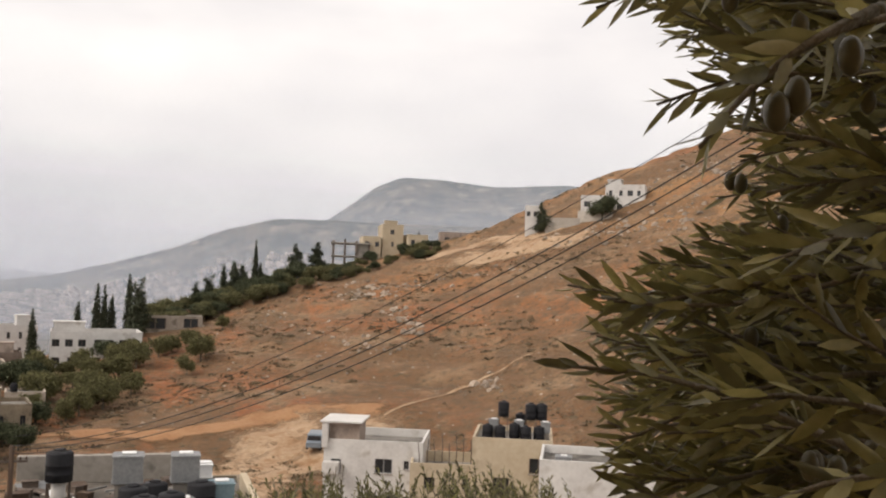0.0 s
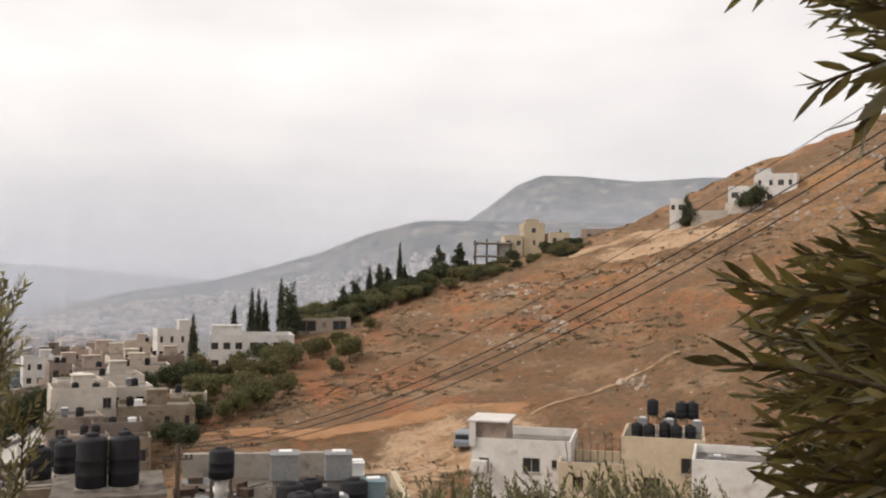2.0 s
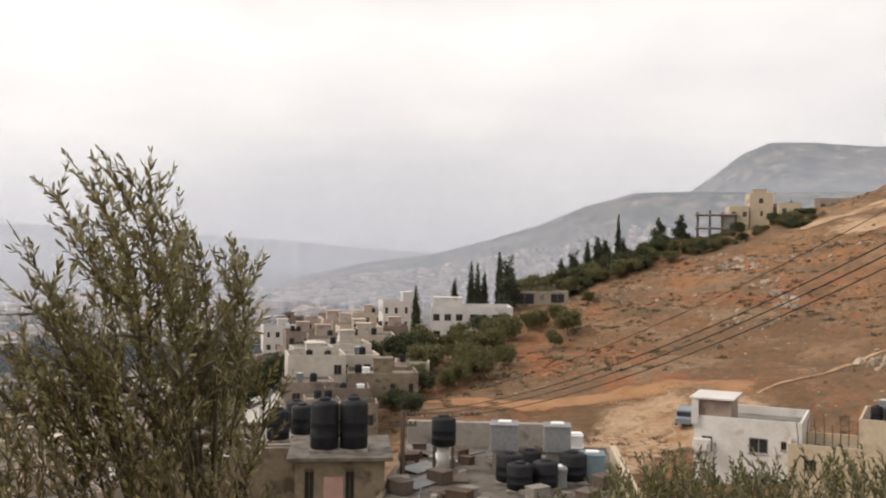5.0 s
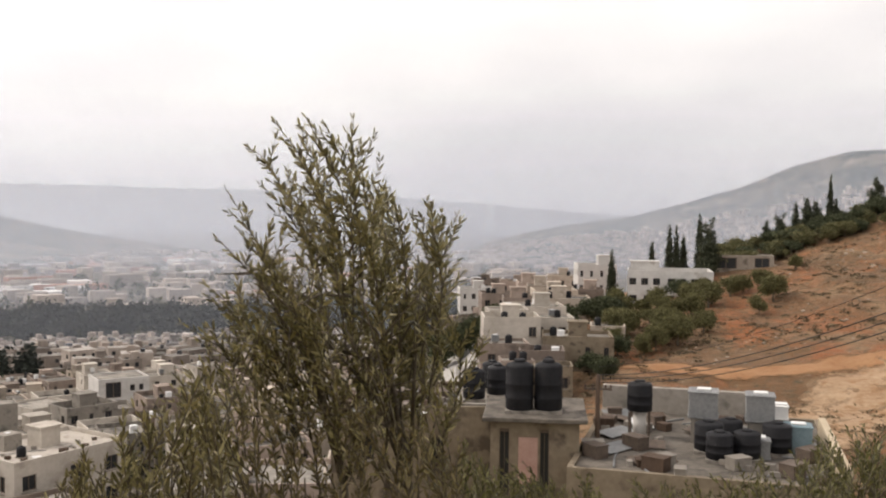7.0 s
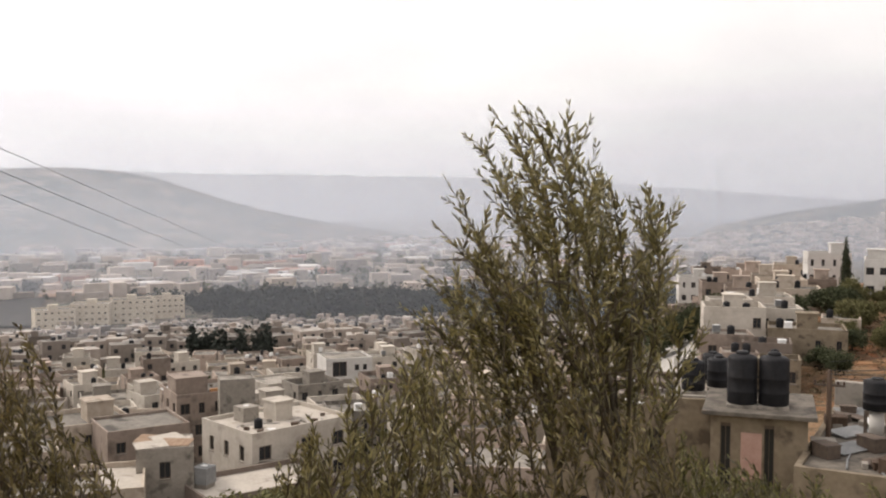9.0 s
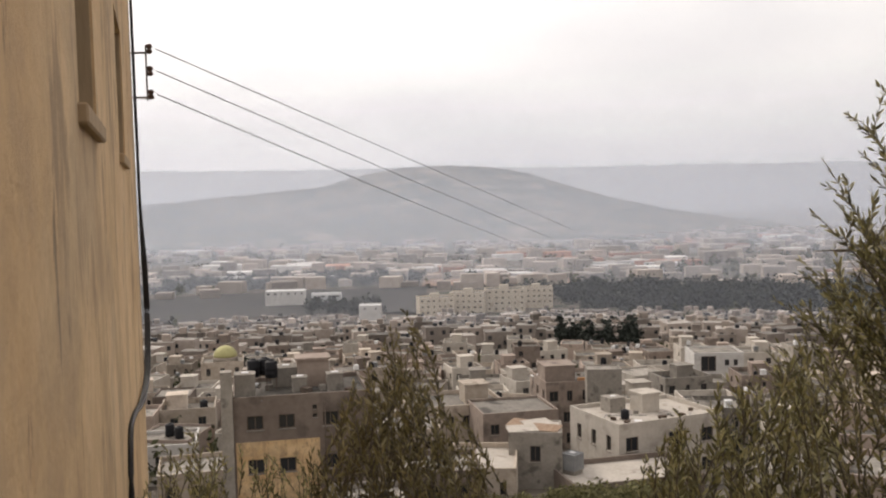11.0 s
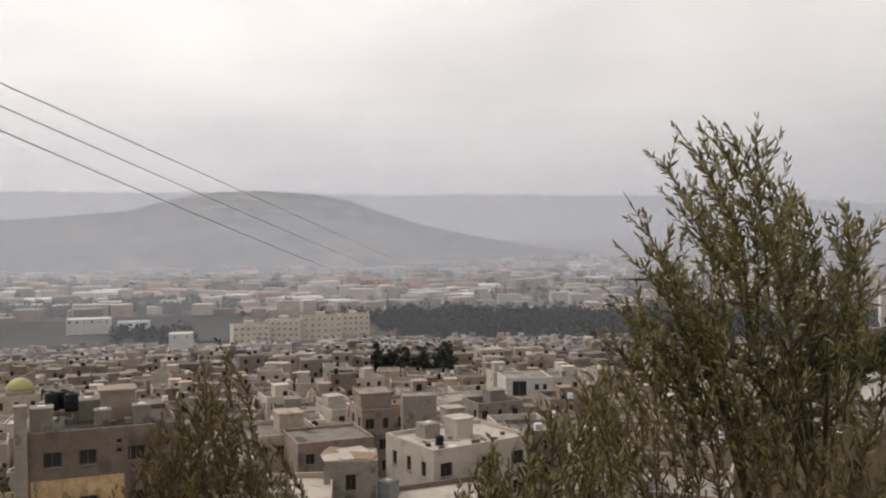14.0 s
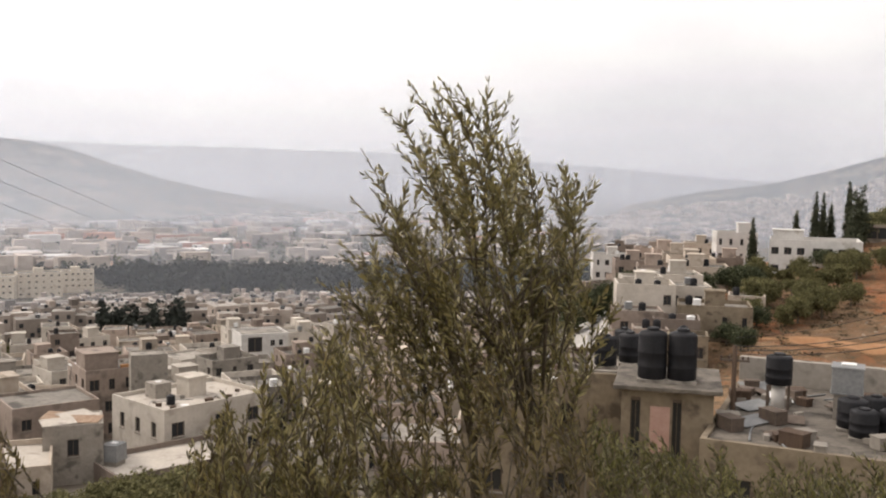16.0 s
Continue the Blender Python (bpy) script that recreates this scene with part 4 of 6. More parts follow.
for az, d, top, w, dep, turn, mat in ((5.0, 128, -13.6, 7.5, 7, 10, PALE_STONE), (2.6, 134, -14.3, 6.0, 6, 10, PALE_STONE), (5.4, 119, -16.0, 6.0, 5, 12, STONE_B), (1.0, 125, -15.6, 9.0, 7, 4, TAN_BLOCK), (3.1, 117, -16.5, 5.5, 5, 4, STONE_B), (3.6, 150, -14.3, 9, 8, 12, PALE_STONE), (1.7, 165, -14.3, 8, 8, 5, STONE), (-0.8, 140, -16.0, 5, 5, 0, STONE), (5.2, 142, -14.2, 6, 5, 14, PALE_STONE), (4.2, 160, -14.0, 7, 6, 8, STONE_B), (2.4, 178, -14.0, 8, 7, 10, STONE), (0.6, 186, -14.4, 7, 6, 4, STONE_B), (5.6, 188, -15.6, 8, 7, 12, STONE_B), (3.0, 200, -14.9, 7, 6, 6, STONE), (7.0, 235, -18.4, 9, 8, 12, WHITE), (4.6, 245, -17.2, 9, 8, 6, STONE_B), (1.9, 250, -16.0, 8, 7, 4, STONE), (6.2, 262, -18.2, 10, 8, 10, STONE_B), (2.4, 112, -17.6, 4.5, 4, 4, TAN_BLOCK), (4.6, 114, -17.4, 4, 4, 10, STONE_B)):
    info = house("terrace_house", az, d, top, w, dep, turn, mat, "pale stepped terrace house on the slope", front=(max(2, int(w / 2.2)), 3, 1.0, 1.3, 0.15), left=(3, 3, 0.9, 1.2, 0.2), group="terrace houses", parapet=random.choice((0.3, 0.5, 0.8)), stair=(random.uniform(-1.5, 1.5), 0.8, 2.4, 2.2, 1.9) if w > 6.5 else None)
    for k in range(random.choice((1, 2, 2))):
        m = on_roof(info, random.uniform(-0.35, 0.35) * w, random.uniform(-0.35, 0.1) * dep)
        if random.random() < 0.5:
            black_tank(m @ Matrix.Translation((0, 0, 0.12)), 0.9, 0.9)
        else:
            sheet_tank(m, random.choice((GREY_TANK, PALE_ROOF)), 0.9, 0.8, 0.3)

hut_house = house("hill_house", -34.9, 214.0, 23.4, 8.5, 7.0, -40.0, WHITE, "white house with a terrace high on the slope", front=(4, 2, 1.2, 1.2), left=(2, 2, 1.2, 1.2), parapet=0.4, stair=(-2.5, 0, 3.0, 3.0, 1.6))
house("hill_house", -33.0, 213.0, 20.9, 5.0, 5.0, -40.0, WHITE, "low white wing with a terrace on the slope", front=(2, 1, 1.4, 1.2), parapet=0.3)
for az, d, top in ((-31.2, 207.0, 15.5), (-33.1, 208.0, 17.2)):
    house("garden_wall", az, d, top, 7.4, 0.7, -36.0, PALE_STONE, "pale retaining wall below the hillside houses", category="wall", parapet=0.05, group="retaining walls")
house("hill_hut", -29.4, 212.0, 18.3, 3.2, 4.0, -30.0, WHITE, "small white hut on the slope", front=(2, 1, 0.8, 1.1), parapet=0.2)
house("beige_block", -20.9, 240.0, 14.6, 5.2, 10.0, -14.0, OCHRE, "beige apartment block on the ridge", left=(3, 3, 1.2, 1.2), front=(1, 2, 1.0, 1.2), stair=(0, 0, 3, 3, 1.5))
house("beige_block", -19.7, 238.0, 11.4, 4.5, 9.0, -14.0, OCHRE, "lower beige block on the ridge", front=(2, 2, 1.0, 1.2))
house("beige_block", -22.4, 238.0, 12.2, 5.0, 9.0, -14.0, OCHRE, "low beige wing on the ridge", front=(2, 1, 1.0, 1.2))
house("ridge_house", -25.0, 245.0, 13.6, 10.0, 6.0, -20.0, STONE_B, "low pale house on the ridge", front=(3, 1, 1.2, 1.2))


def concrete_frame():
    base = on_ground(-18.6, 236, 1.0)
    top = EYE + 236 * math.tan(radians(2.35)) - base.z
    root = thing("unfinished_building", Matrix.Translation(base) @ Matrix.Rotation(radians(-18), 4, "Z"), "unfinished grey concrete frame of a building", "building")
    for x in (-4.4, -1.6, 1.2, 4.2):
        for y in (-3.5, 3.5):
            part("column", box_mesh("column", STEEL, x - 0.25, y - 0.25, 0, x + 0.25, y + 0.25, top + random.uniform(0.0, 0.9)), root)
    for z in (top - 0.4, top - 3.6):
        part("floor_slab", box_mesh("floor_slab", CONCRETE, -5.0, -4.0, z, 4.8, 4.0, z + 0.3), root)
    part("block_wall", box_mesh("block_wall", CONCRETE, 1.5, -3.2, 0, 4.0, 3.0, top - 0.5), root)


concrete_frame()


def van(az, d, turn, name, label, paint):
    p = on_ground(az, d, -0.05)
    root = thing(name, Matrix.Translation(p) @ Matrix.Rotation(radians(turn), 4, "Z"), label, name)
    bm = bmesh.new()
    prof = [(-2.1, 0.35), (2.1, 0.35), (2.15, 0.9), (1.5, 1.05), (0.9, 1.75), (-2.0, 1.8), (-2.12, 1.0)]
    f = bm.faces.new([bm.verts.new((x, -0.85, z)) for x, z in prof])
    r = bmesh.ops.extrude_face_region(bm, geom=[f])
    bmesh.ops.translate(bm, vec=(0, 1.7, 0), verts=[v for v in r["geom"] if isinstance(v, bmesh.types.BMVert)])
    bmesh.ops.recalc_face_normals(bm, faces=bm.faces)
    part("body", finish(bm, "body", paint), root)
    part("windscreen", box_mesh("windscreen", GLASS, 1.02, -0.75, 1.1, 1.5, 0.75, 1.6), root)
    for x in (-1.35, 1.35):
        for y in (-0.8, 0.8):
            w = part("wheel", lathe("wheel", BLACK_PLASTIC, [(0.33, -0.1), (0.35, 0), (0.33, 0.1)], 16), root)
            w.matrix_basis = Matrix.Translation((x, y, 0.34)) @ Matrix.Rotation(radians(90), 4, "X")


van(-16.95, 113.0, 246, "van", "small blue-grey van parked on the dirt yard", CAR)
van(7.6, 132.0, 80, "car", "white car on the pale street", WHITE)

# ---- the town below ----
grey = house("grey_house", 52.6, 78.0, -15.3, 10.6, 8.0, 55.0, STONE_B, "tall grey-brown house with a cluttered roof", front=lambda w, h: [(x - 0.62, z - 1.1, x + 0.62, z) for x in (-3.6, -1.2, 2.2) for z in (h - 1.5, h - 4.9)] + [(0.8, h - 1.25, 1.15, h - 0.9), (0.8, h - 1.9, 1.15, h - 1.6)], parapet=0.35, stair=(1.2, 1.5, 2.6, 2.2, 2.2))
part("chimney_pier", box_mesh("chimney_pier", CONCRETE, -6.1, -4.3, 0, -5.25, -3.2, grey[1] + 2.4), grey[0])
for x, y in ((-3.6, 0.5), (-2.7, 1.0), (-2.2, -0.4)):
    black_tank(on_roof(grey, x, y) @ Matrix.Translation((0, 0, 0.12)), 1.0, 1.0, stand=1.0)
for x, y, s, hh in ((-4.3, -2.0, 1.6, 1.9), (0.0, -1.0, 1.2, 1.2), (2.8, -1.2, 1.3, 1.4), (-1.0, 2.0, 2.2, 1.6)):
    sheet_tank(on_roof(grey, x, y), CONCRETE, s, hh, 0.0, "grey block-built store on a roof")
bm = bmesh.new()
facade(bm, Matrix.Translation((-1.9, -4.006, 0)), 6.4, grey[1] + 0.35 - 3.5, [(x + 1.9 - 0.62, grey[1] + 0.35 - 4.9 - 1.1, x + 1.9 + 0.62, grey[1] + 0.35 - 4.9) for x in (-3.6, -1.2)], 0.0, 0.02)
part("orange_panel", finish(bm, "orange_panel", PLASTER), grey[0], "orange-brown rendered lower wall")
bm = bmesh.new()
tube_into(bm, [Vector((1.75, -4.08, 0)), Vector((1.75, -4.08, grey[1] - 0.4))], 0.06, 8)
part("drain_pipe", finish(bm, "drain_pipe", STEEL, True), grey[0])
roof_clutter(grey, 22, -4.6, 4.6, -3.4, 3.4, 3)
near_house = house("courtyard_house", 31.9, 106.0, -24.2, 13.0, 10.0, 66.0, PALE_STONE, "long pale house with evenly spaced dark windows", front=lambda w, h: [(x - 0.75, z - 1.5, x + 0.75, z) for x in (-4.9, 0.4, 4.6) for z in (h - 1.5, h - 4.7)], left=lambda w, h: [(x - 0.45, h - 3.2, x + 0.45, h - 1.6) for x in (-3, 0, 3)], parapet=0.45, stair=(0.6, 0.8, 2.2, 2.4, 2.0), roof_mat=YARD)
black_tank(on_roof(near_house, -3.8, -2.0) @ Matrix.Translation((0, 0, 0.12)), 0.9, 0.8)
sheet_tank(on_roof(near_house, -2.5, 2.4), CONCRETE, 2.0, 1.6, 0.0, "grey block-built store on a roof")
roof_clutter(near_house, 18, -6.0, 6.0, -4.2, 0.2, 4)
tower_house = house("tower_house", 36.0, 139.0, -26.9, 11.0, 9.5, 52.0, STONE_B, "pinkish house with balconies beside a stair tower", front=(5, 3, 1.3, 1.5), left=(3, 3, 1.2, 1.3), stair=(-3.0, -1.0, 4.4, 4.4, 2.4))
house("stair_tower", 34.3, 130.0, -24.1, 4.6, 3.6, 40.0, CONCRETE, "tall plain grey stair tower", parapet=0.15, right=(1, 4, 1.0, 1.2))
shed = house("shed_house", 38.4, 94.0, -23.4, 5.2, 5.0, 38.0, CONCRETE, "small brown block shed with loose roof sheets", front=(1, 1, 1.0, 1.6), parapet=0.1, roof_mat=YARD)
for x, y, turn, m in ((-1.3, -1.2, 0.2, YARD), (1.0, -0.9, -0.3, RUST), (0.2, 1.2, 0.5, YARD), (-1.5, 1.1, 1.3, RUST)):
    thing("roof_sheet", on_roof(shed, x, y) @ Matrix.Translation((0, 0, 0.22)) @ Matrix.Rotation(turn, 4, "Z") @ Matrix.Rotation(0.07, 4, "X"), "loose weathered sheet on a shed roof", "metal sheet", "shed roof sheets", mesh=box_mesh("roof_sheet", m, -1.5, -1.1, -0.02, 1.5, 1.1, 0.02, 0.005))
sheet_tank(on_ground(36.2, 92.0).to_4d() and Matrix.Translation(on_ground(36.2, 92.0)), GREY_TANK, 1.6, 1.6, 2.0, "grey square tank on a block stand in a yard")
# the two large openings hold dark panes in place of balcony shade
house("balcony_house", 27.9, 214.0, -35.4, 10.5, 9.0, 42.0, WHITE, "white house with dark panes for a shaded balcony", front=lambda w, h: [(-3.8, h - 4.0, -0.6, h - 0.7), (-3.8, h - 7.2, -0.6, h - 4.6), (1.2, h - 2.8, 2.2, h - 1.5), (3.1, h - 2.8, 4.0, h - 1.5)], parapet=0.3)
house("terrace_block", 43.5, 118.0, -25.6, 12.0, 9.0, 56.0, STONE, "pale house half hidden behind shoots", front=(6, 3, 1.0, 1.2), left=(3, 2, 1.0, 1.2), stair=(3, 0, 3, 3, 2.2))
house("terrace_block", 39.8, 112.0, -25.2, 9.0, 8.0, 55.0, STONE_B, "tan house with a cluttered roof", front=(3, 2, 1.0, 1.2), parapet=0.3)
house("round_front_house", 46.5, 100.0, -24.0, 8.0, 8.0, 46.0, STONE, "pale house with pierced front wall", front=(4, 2, 0.8, 0.8))

for x, y, w, d, h in ((2.6, -3.2, 3.2, 0.9, 1.3), (0.2, -3.4, 1.4, 0.7, 0.9), (3.6, -0.8, 1.2, 3.0, 1.0)):
    bm = bmesh.new()
    for k in range(int(h / 0.25)):
        a = 0.06 * random.random()
        box_into(bm, -w / 2 + a, -d / 2 + a, k * 0.25, w / 2 - a, d / 2 - a, k * 0.25 + 0.24)
    thing("brick_stack", on_roof(tower_house, x, y), "stack of orange bricks on an unfinished roof", "bricks", "brick stacks", mesh=finish(bm, "brick_stack", ORANGE))
roof_clutter(tower_house, 12, -5, 5, -4, 4, 5)

# domed prayer house
dome_house = house("domed_house", 57.0, 215.0, -35.5, 9.0, 9.0, 55.0, STONE, "square pale building with a yellow dome", front=(3, 2, 0.9, 1.6))
dome_root = thing("dome", on_roof(dome_house, 0.6, 0), "yellow-green painted dome on a drum", "dome")
part("drum", lathe("drum", STONE, [(2.7, -0.1), (2.7, 1.1)], 24), dome_root)
part("shell", lathe("shell", DOME, [(2.6 * math.cos(a), 1.1 + 2.4 * math.sin(a)) for a in np.linspace(0, 1.5, 10)], 24), dome_root)

# school-like long building
for az, d, top, w, dep, turn, storeys in ((44.3, 548.0, -59.6, 20.0, 16.0, 52.0, 3), (42.3, 556.0, -58.0, 20.0, 15.0, 34.0, 4), (40.1, 568.0, -57.4, 23.0, 15.0, 46.0, 4), (38.2, 590.0, -59.2, 20.0, 14.0, 40.0, 3)):
    house("school_block", az, d, top, w, dep, turn, CREAM, "cream wing of a long institutional building", front=(int(w / 3.3), storeys, 1.3, 0.9, 0.0, 1.3, 3.3), left=(4, storeys, 1.3, 0.9, 0.0, 1.3, 3.3), parapet=0.8, group="school wings", stair=(0, 2, 5, 4, 2.4), sink=3.0)
house("cube_block", 48.2, 480.0, -55.2, 11.0, 10.0, 45.0, WHITE, "white cubic building with a pale roof", front=(2, 1, 0.9, 0.8), roof_mat=PALE_ROOF)
house("ware_block", 53.2, 640.0, -62.0, 26.0, 14.0, 48.0, WHITE, "white-roofed low hall among dark trees", front=(6, 1, 1.6, 1.2), roof_mat=PALE_ROOF)
house("ware_block", 50.8, 650.0, -66.0, 20.0, 8.0, 48.0, PALE_ROOF, "pale low sheet-roofed hall", front=(4, 1, 1.6, 1.2), roof_mat=PALE_ROOF)

for az, d, top, w, dep, turn, m, roof in ((41.6, 90, -25.1, 6.5, 9, 38, STONE, YARD), (44.6, 86, -24.4, 8, 7, 44, STONE_B, None), (23.0, 88, -24.0, 9, 8, 20, PALE_STONE, None), (17.5, 82, -22.3, 9, 8, 14, STONE_B, None), (13.0, 86, -22.6, 9, 8, 12, STONE, None), (33.2, 92.5, -27.0, 13, 8, 58, STONE_B, YARD), (58.5, 96, -26.0, 8, 7, 58, STONE, None), (60.5, 120, -29.0, 8, 8, 55, WHITE, None), (48.5, 66, -20.8, 6, 5, 50, CONCRETE, None)):
    house("yard_house", az, d, top, w, dep, turn, m, "low flat-roofed house with a walled yard", front=(3, 2, 1.0, 1.2, 0.2), left=(2, 2, 1.0, 1.2, 0.3), group="houses by the yards", roof_mat=roof, parapet=0.5)

random.seed(5)
taken = [(polar(a, d), r) for a, d, r in ((52.6, 78, 9), (31, 107, 11), (35.6, 137, 10), (34.2, 130, 5), (38.4, 94, 6), (27.9, 214, 8), (43.5, 118, 10), (39.8, 112, 7), (46.5, 100, 7), (57, 215, 8), (41.3, 560, 36), (41.3, 575, 36), (38, 560, 20), (44.5, 555, 20), (48.3, 480, 9))]
town_count = 0
for d_row in (118, 132, 147, 162, 178, 194, 211, 228, 246, 265, 284, 304):
    a = 10.5 if d_row < 200 else 5.0
    while a < 64.5:
        w = random.uniform(6.0, 9.5)
        a += math.degrees((w * 0.55 + random.uniform(0.0, 3.0)) / d_row)
        d = d_row + random.uniform(-6, 6)
        p = polar(a, d)
        clear = all((p - q).length > r + w * 0.36 for q, r in taken)
        if clear and random.random() < 0.93 and not (d > 430 and a < 36):
            storeys = random.choice((1, 2, 2, 3, 3, 4, 4))
            g = gz(p.x, p.y) - EYE
            top = g + 3.1 * storeys + 0.8
            limit = d * math.tan(radians(table(d, (60, 100, 130, 170, 250, 320), (-16.0, -14.0, -12.4, -11.0, -9.3, -8.5))))
            if (d < 125 and 24 < a < 58) or top < g + 3.5:
                a += math.degrees((w * 0.5) / d_row)
                continue
            top = min(top, max(limit + random.uniform(-2.6, 1.6), g + 3.6))
            mat = random.choice((STONE, STONE, STONE_B, STONE_B, STONE_B, PALE_STONE, PALE_STONE, CONCRETE))
            turn = 48 + random.uniform(-18, 18)
            info = house("town_house", a, d, top, w, random.uniform(6, 9), turn, mat, "flat-roofed pale stone house in the dense town", front=(max(2, int(w / 2.7)), storeys, 1.15, 1.35, 0.15), left=(2, storeys, 1.1, 1.3, 0.3), group="town houses", parapet=random.choice((0.3, 0.6, 0.9)), stair=(random.uniform(-2, 2), 1, 3, 2.8, 2.2) if random.random() < 0.5 else None)
            taken.append((p, w * 0.5))
            town_count += 1
            if d < 330:
                for _ in range(random.choice((0, 1, 1, 2))):
                    x, y = random.uniform(-w * 0.35, w * 0.35), random.uniform(-3, 0)
                    if random.random() < 0.6:
                        black_tank(on_roof(info, x, y) @ Matrix.Translation((0, 0, 0.12)), random.uniform(0.9, 1.2), 1.0)
                    else:
                        sheet_tank(on_roof(info, x, y), random.choice((GREY_TANK, PALE_ROOF)), 1.0, 1.0, 0.4)
        a += math.degrees((w * 0.5) / d_row)


def far_blocks(name, label, mat, count, a0, a1, d0, d1, wr, hr, seed, long=1.0, windows=False):
    """Far low buildings, too many to count, as one sheet of boxes with sunk roofs."""
    rnd = random.Random(seed)
    verts, faces, extra, marks, boxes, box_marks = [], [], [], [], [], []
    for _ in range(count):
        a, d = rnd.uniform(a0, a1), math.sqrt(rnd.uniform(d0 * d0, d1 * d1))
        if windows and (38 < a < 47.5 and d > 500 or 31.2 < a < 37.6 and 312 < d < 352):
            continue
        p = polar(a, d)
        w, dp, h = rnd.uniform(*wr) * long, rnd.uniform(*wr) * 0.7, rnd.uniform(*hr)
        g = EYE + ground_rel(a, d)
        if windows:
            h = max(3.4, min(h, EYE + d * math.tan(radians(table(d, (312, 420, 535), (-8.3, -7.7, -7.2)))) - g + rnd.uniform(-3.0, 1.6)))
        t = radians(46 + rnd.uniform(-18, 18))
        c, s = math.cos(t), math.sin(t)
        i = len(verts)
        for z in (g - 2, g + h):
            for x, y in ((-w, -dp), (w, -dp), (w, dp), (-w, dp)):
                verts.append((p.x + (x * c - y * s) / 2, p.y + (x * s + y * c) / 2, z))
        faces += [(i, i + 1, i + 5, i + 4), (i + 1, i + 2, i + 6, i + 5), (i + 2, i + 3, i + 7, i + 6), (i + 3, i, i + 4, i + 7), (i + 4, i + 5, i + 6, i + 7)]
        marks += [0] * 4 + [2]
        if windows:
            # stair rooms and tanks on the roofs
            for _ in range(rnd.choice((0, 1, 2, 3))):
                bw, bh = rnd.choice(((2.6, 2.2), (1.1, 1.2), (1.4, 1.0)))
                bx, by = rnd.uniform(-0.3, 0.3) * w, rnd.uniform(-0.3, 0.3) * dp
                i = len(verts)
                for z in (g + h - 0.1, g + h + bh):
                    for x, y in ((bx - bw / 2, by - bw / 2), (bx + bw / 2, by - bw / 2), (bx + bw / 2, by + bw / 2), (bx - bw / 2, by + bw / 2)):
                        verts.append((p.x + x * c - y * s, p.y + x * s + y * c, z))
                boxes += [(i, i + 1, i + 5, i + 4), (i + 1, i + 2, i + 6, i + 5), (i + 2, i + 3, i + 7, i + 6), (i + 3, i, i + 4, i + 7), (i + 4, i + 5, i + 6, i + 7)]
                box_marks += [0 if bw > 2 else rnd.choice((1, 1, 2))] * 5
            for f, width in ((0, w), (3, dp)):
                q = [Vector(verts[v]) for v in faces[-5 + f]]
                ex, up = (q[1] - q[0]).normalized(), Vector((0, 0, 1))
                nrm = ex.cross(up)
                cols = max(2, int(width / 2.8))
                for st in range(int(h / 3)):
                    for c in range(cols):
                        if rnd.random() < 0.25:
                            continue
                        o = q[0] + ex * ((c + 0.5) * width / cols) + up * (h + 2 - 1.2 - 3.0 * st) + nrm * 0.06
                        k = len(verts)
                        verts += [tuple(o + ex * x + up * z) for x, z in ((-0.6, -1.4), (0.6, -1.4), (0.6, 0), (-0.6, 0))]
                        extra.append((k, k + 1, k + 2, k + 3))
    me = bpy.data.meshes.new(name)
    me.from_pydata(verts, [], faces + extra + boxes)
    for m in (mat, GLASS, FAR_ROOF if windows else mat):
        me.materials.append(m)
    me.polygons.foreach_set("material_index", marks + [1] * len(extra) + box_marks)
    return tagged(new(name, me), label, "buildings", kind="stuff")


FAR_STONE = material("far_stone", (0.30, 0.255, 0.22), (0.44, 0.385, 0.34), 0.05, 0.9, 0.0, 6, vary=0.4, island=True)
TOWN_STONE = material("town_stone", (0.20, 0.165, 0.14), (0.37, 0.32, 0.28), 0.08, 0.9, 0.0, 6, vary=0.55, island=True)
FAR_ROOF = material("far_flat_roofs", (0.15, 0.135, 0.12), (0.36, 0.33, 0.30), 0.06, 0.95, 0.0, 6, vary=0.6, island=True, spots=((0.09, 0.08, 0.07), 4.0, 0.54))
FAR_PALE = material("far_pale_roofs", (0.46, 0.44, 0.42), (0.64, 0.62, 0.60), 0.05, 0.8, 0.0, 6, vary=0.3, island=True)
FAR_RED = material("far_red_roofs", (0.36, 0.18, 0.13), (0.46, 0.27, 0.20), 0.05, 0.9, 0.0, 6, vary=0.3, island=True)
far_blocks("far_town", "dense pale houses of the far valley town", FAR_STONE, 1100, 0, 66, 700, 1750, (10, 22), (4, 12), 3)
far_blocks("town_blocks", "crowded pale houses in the lower town", TOWN_STONE, 900, 4, 66, 312, 535, (6, 11), (4, 14), 13, 1.0, True)
far_blocks("far_halls", "bright sheet roofs of far workshop halls", FAR_PALE, 95, 4, 64, 720, 1650, (18, 34), (4, 8), 4, 1.5)
far_blocks("far_red_halls", "dull red roofs among far halls", FAR_RED, 45, 10, 64, 780, 1500, (20, 36), (4, 7), 5, 1.4)


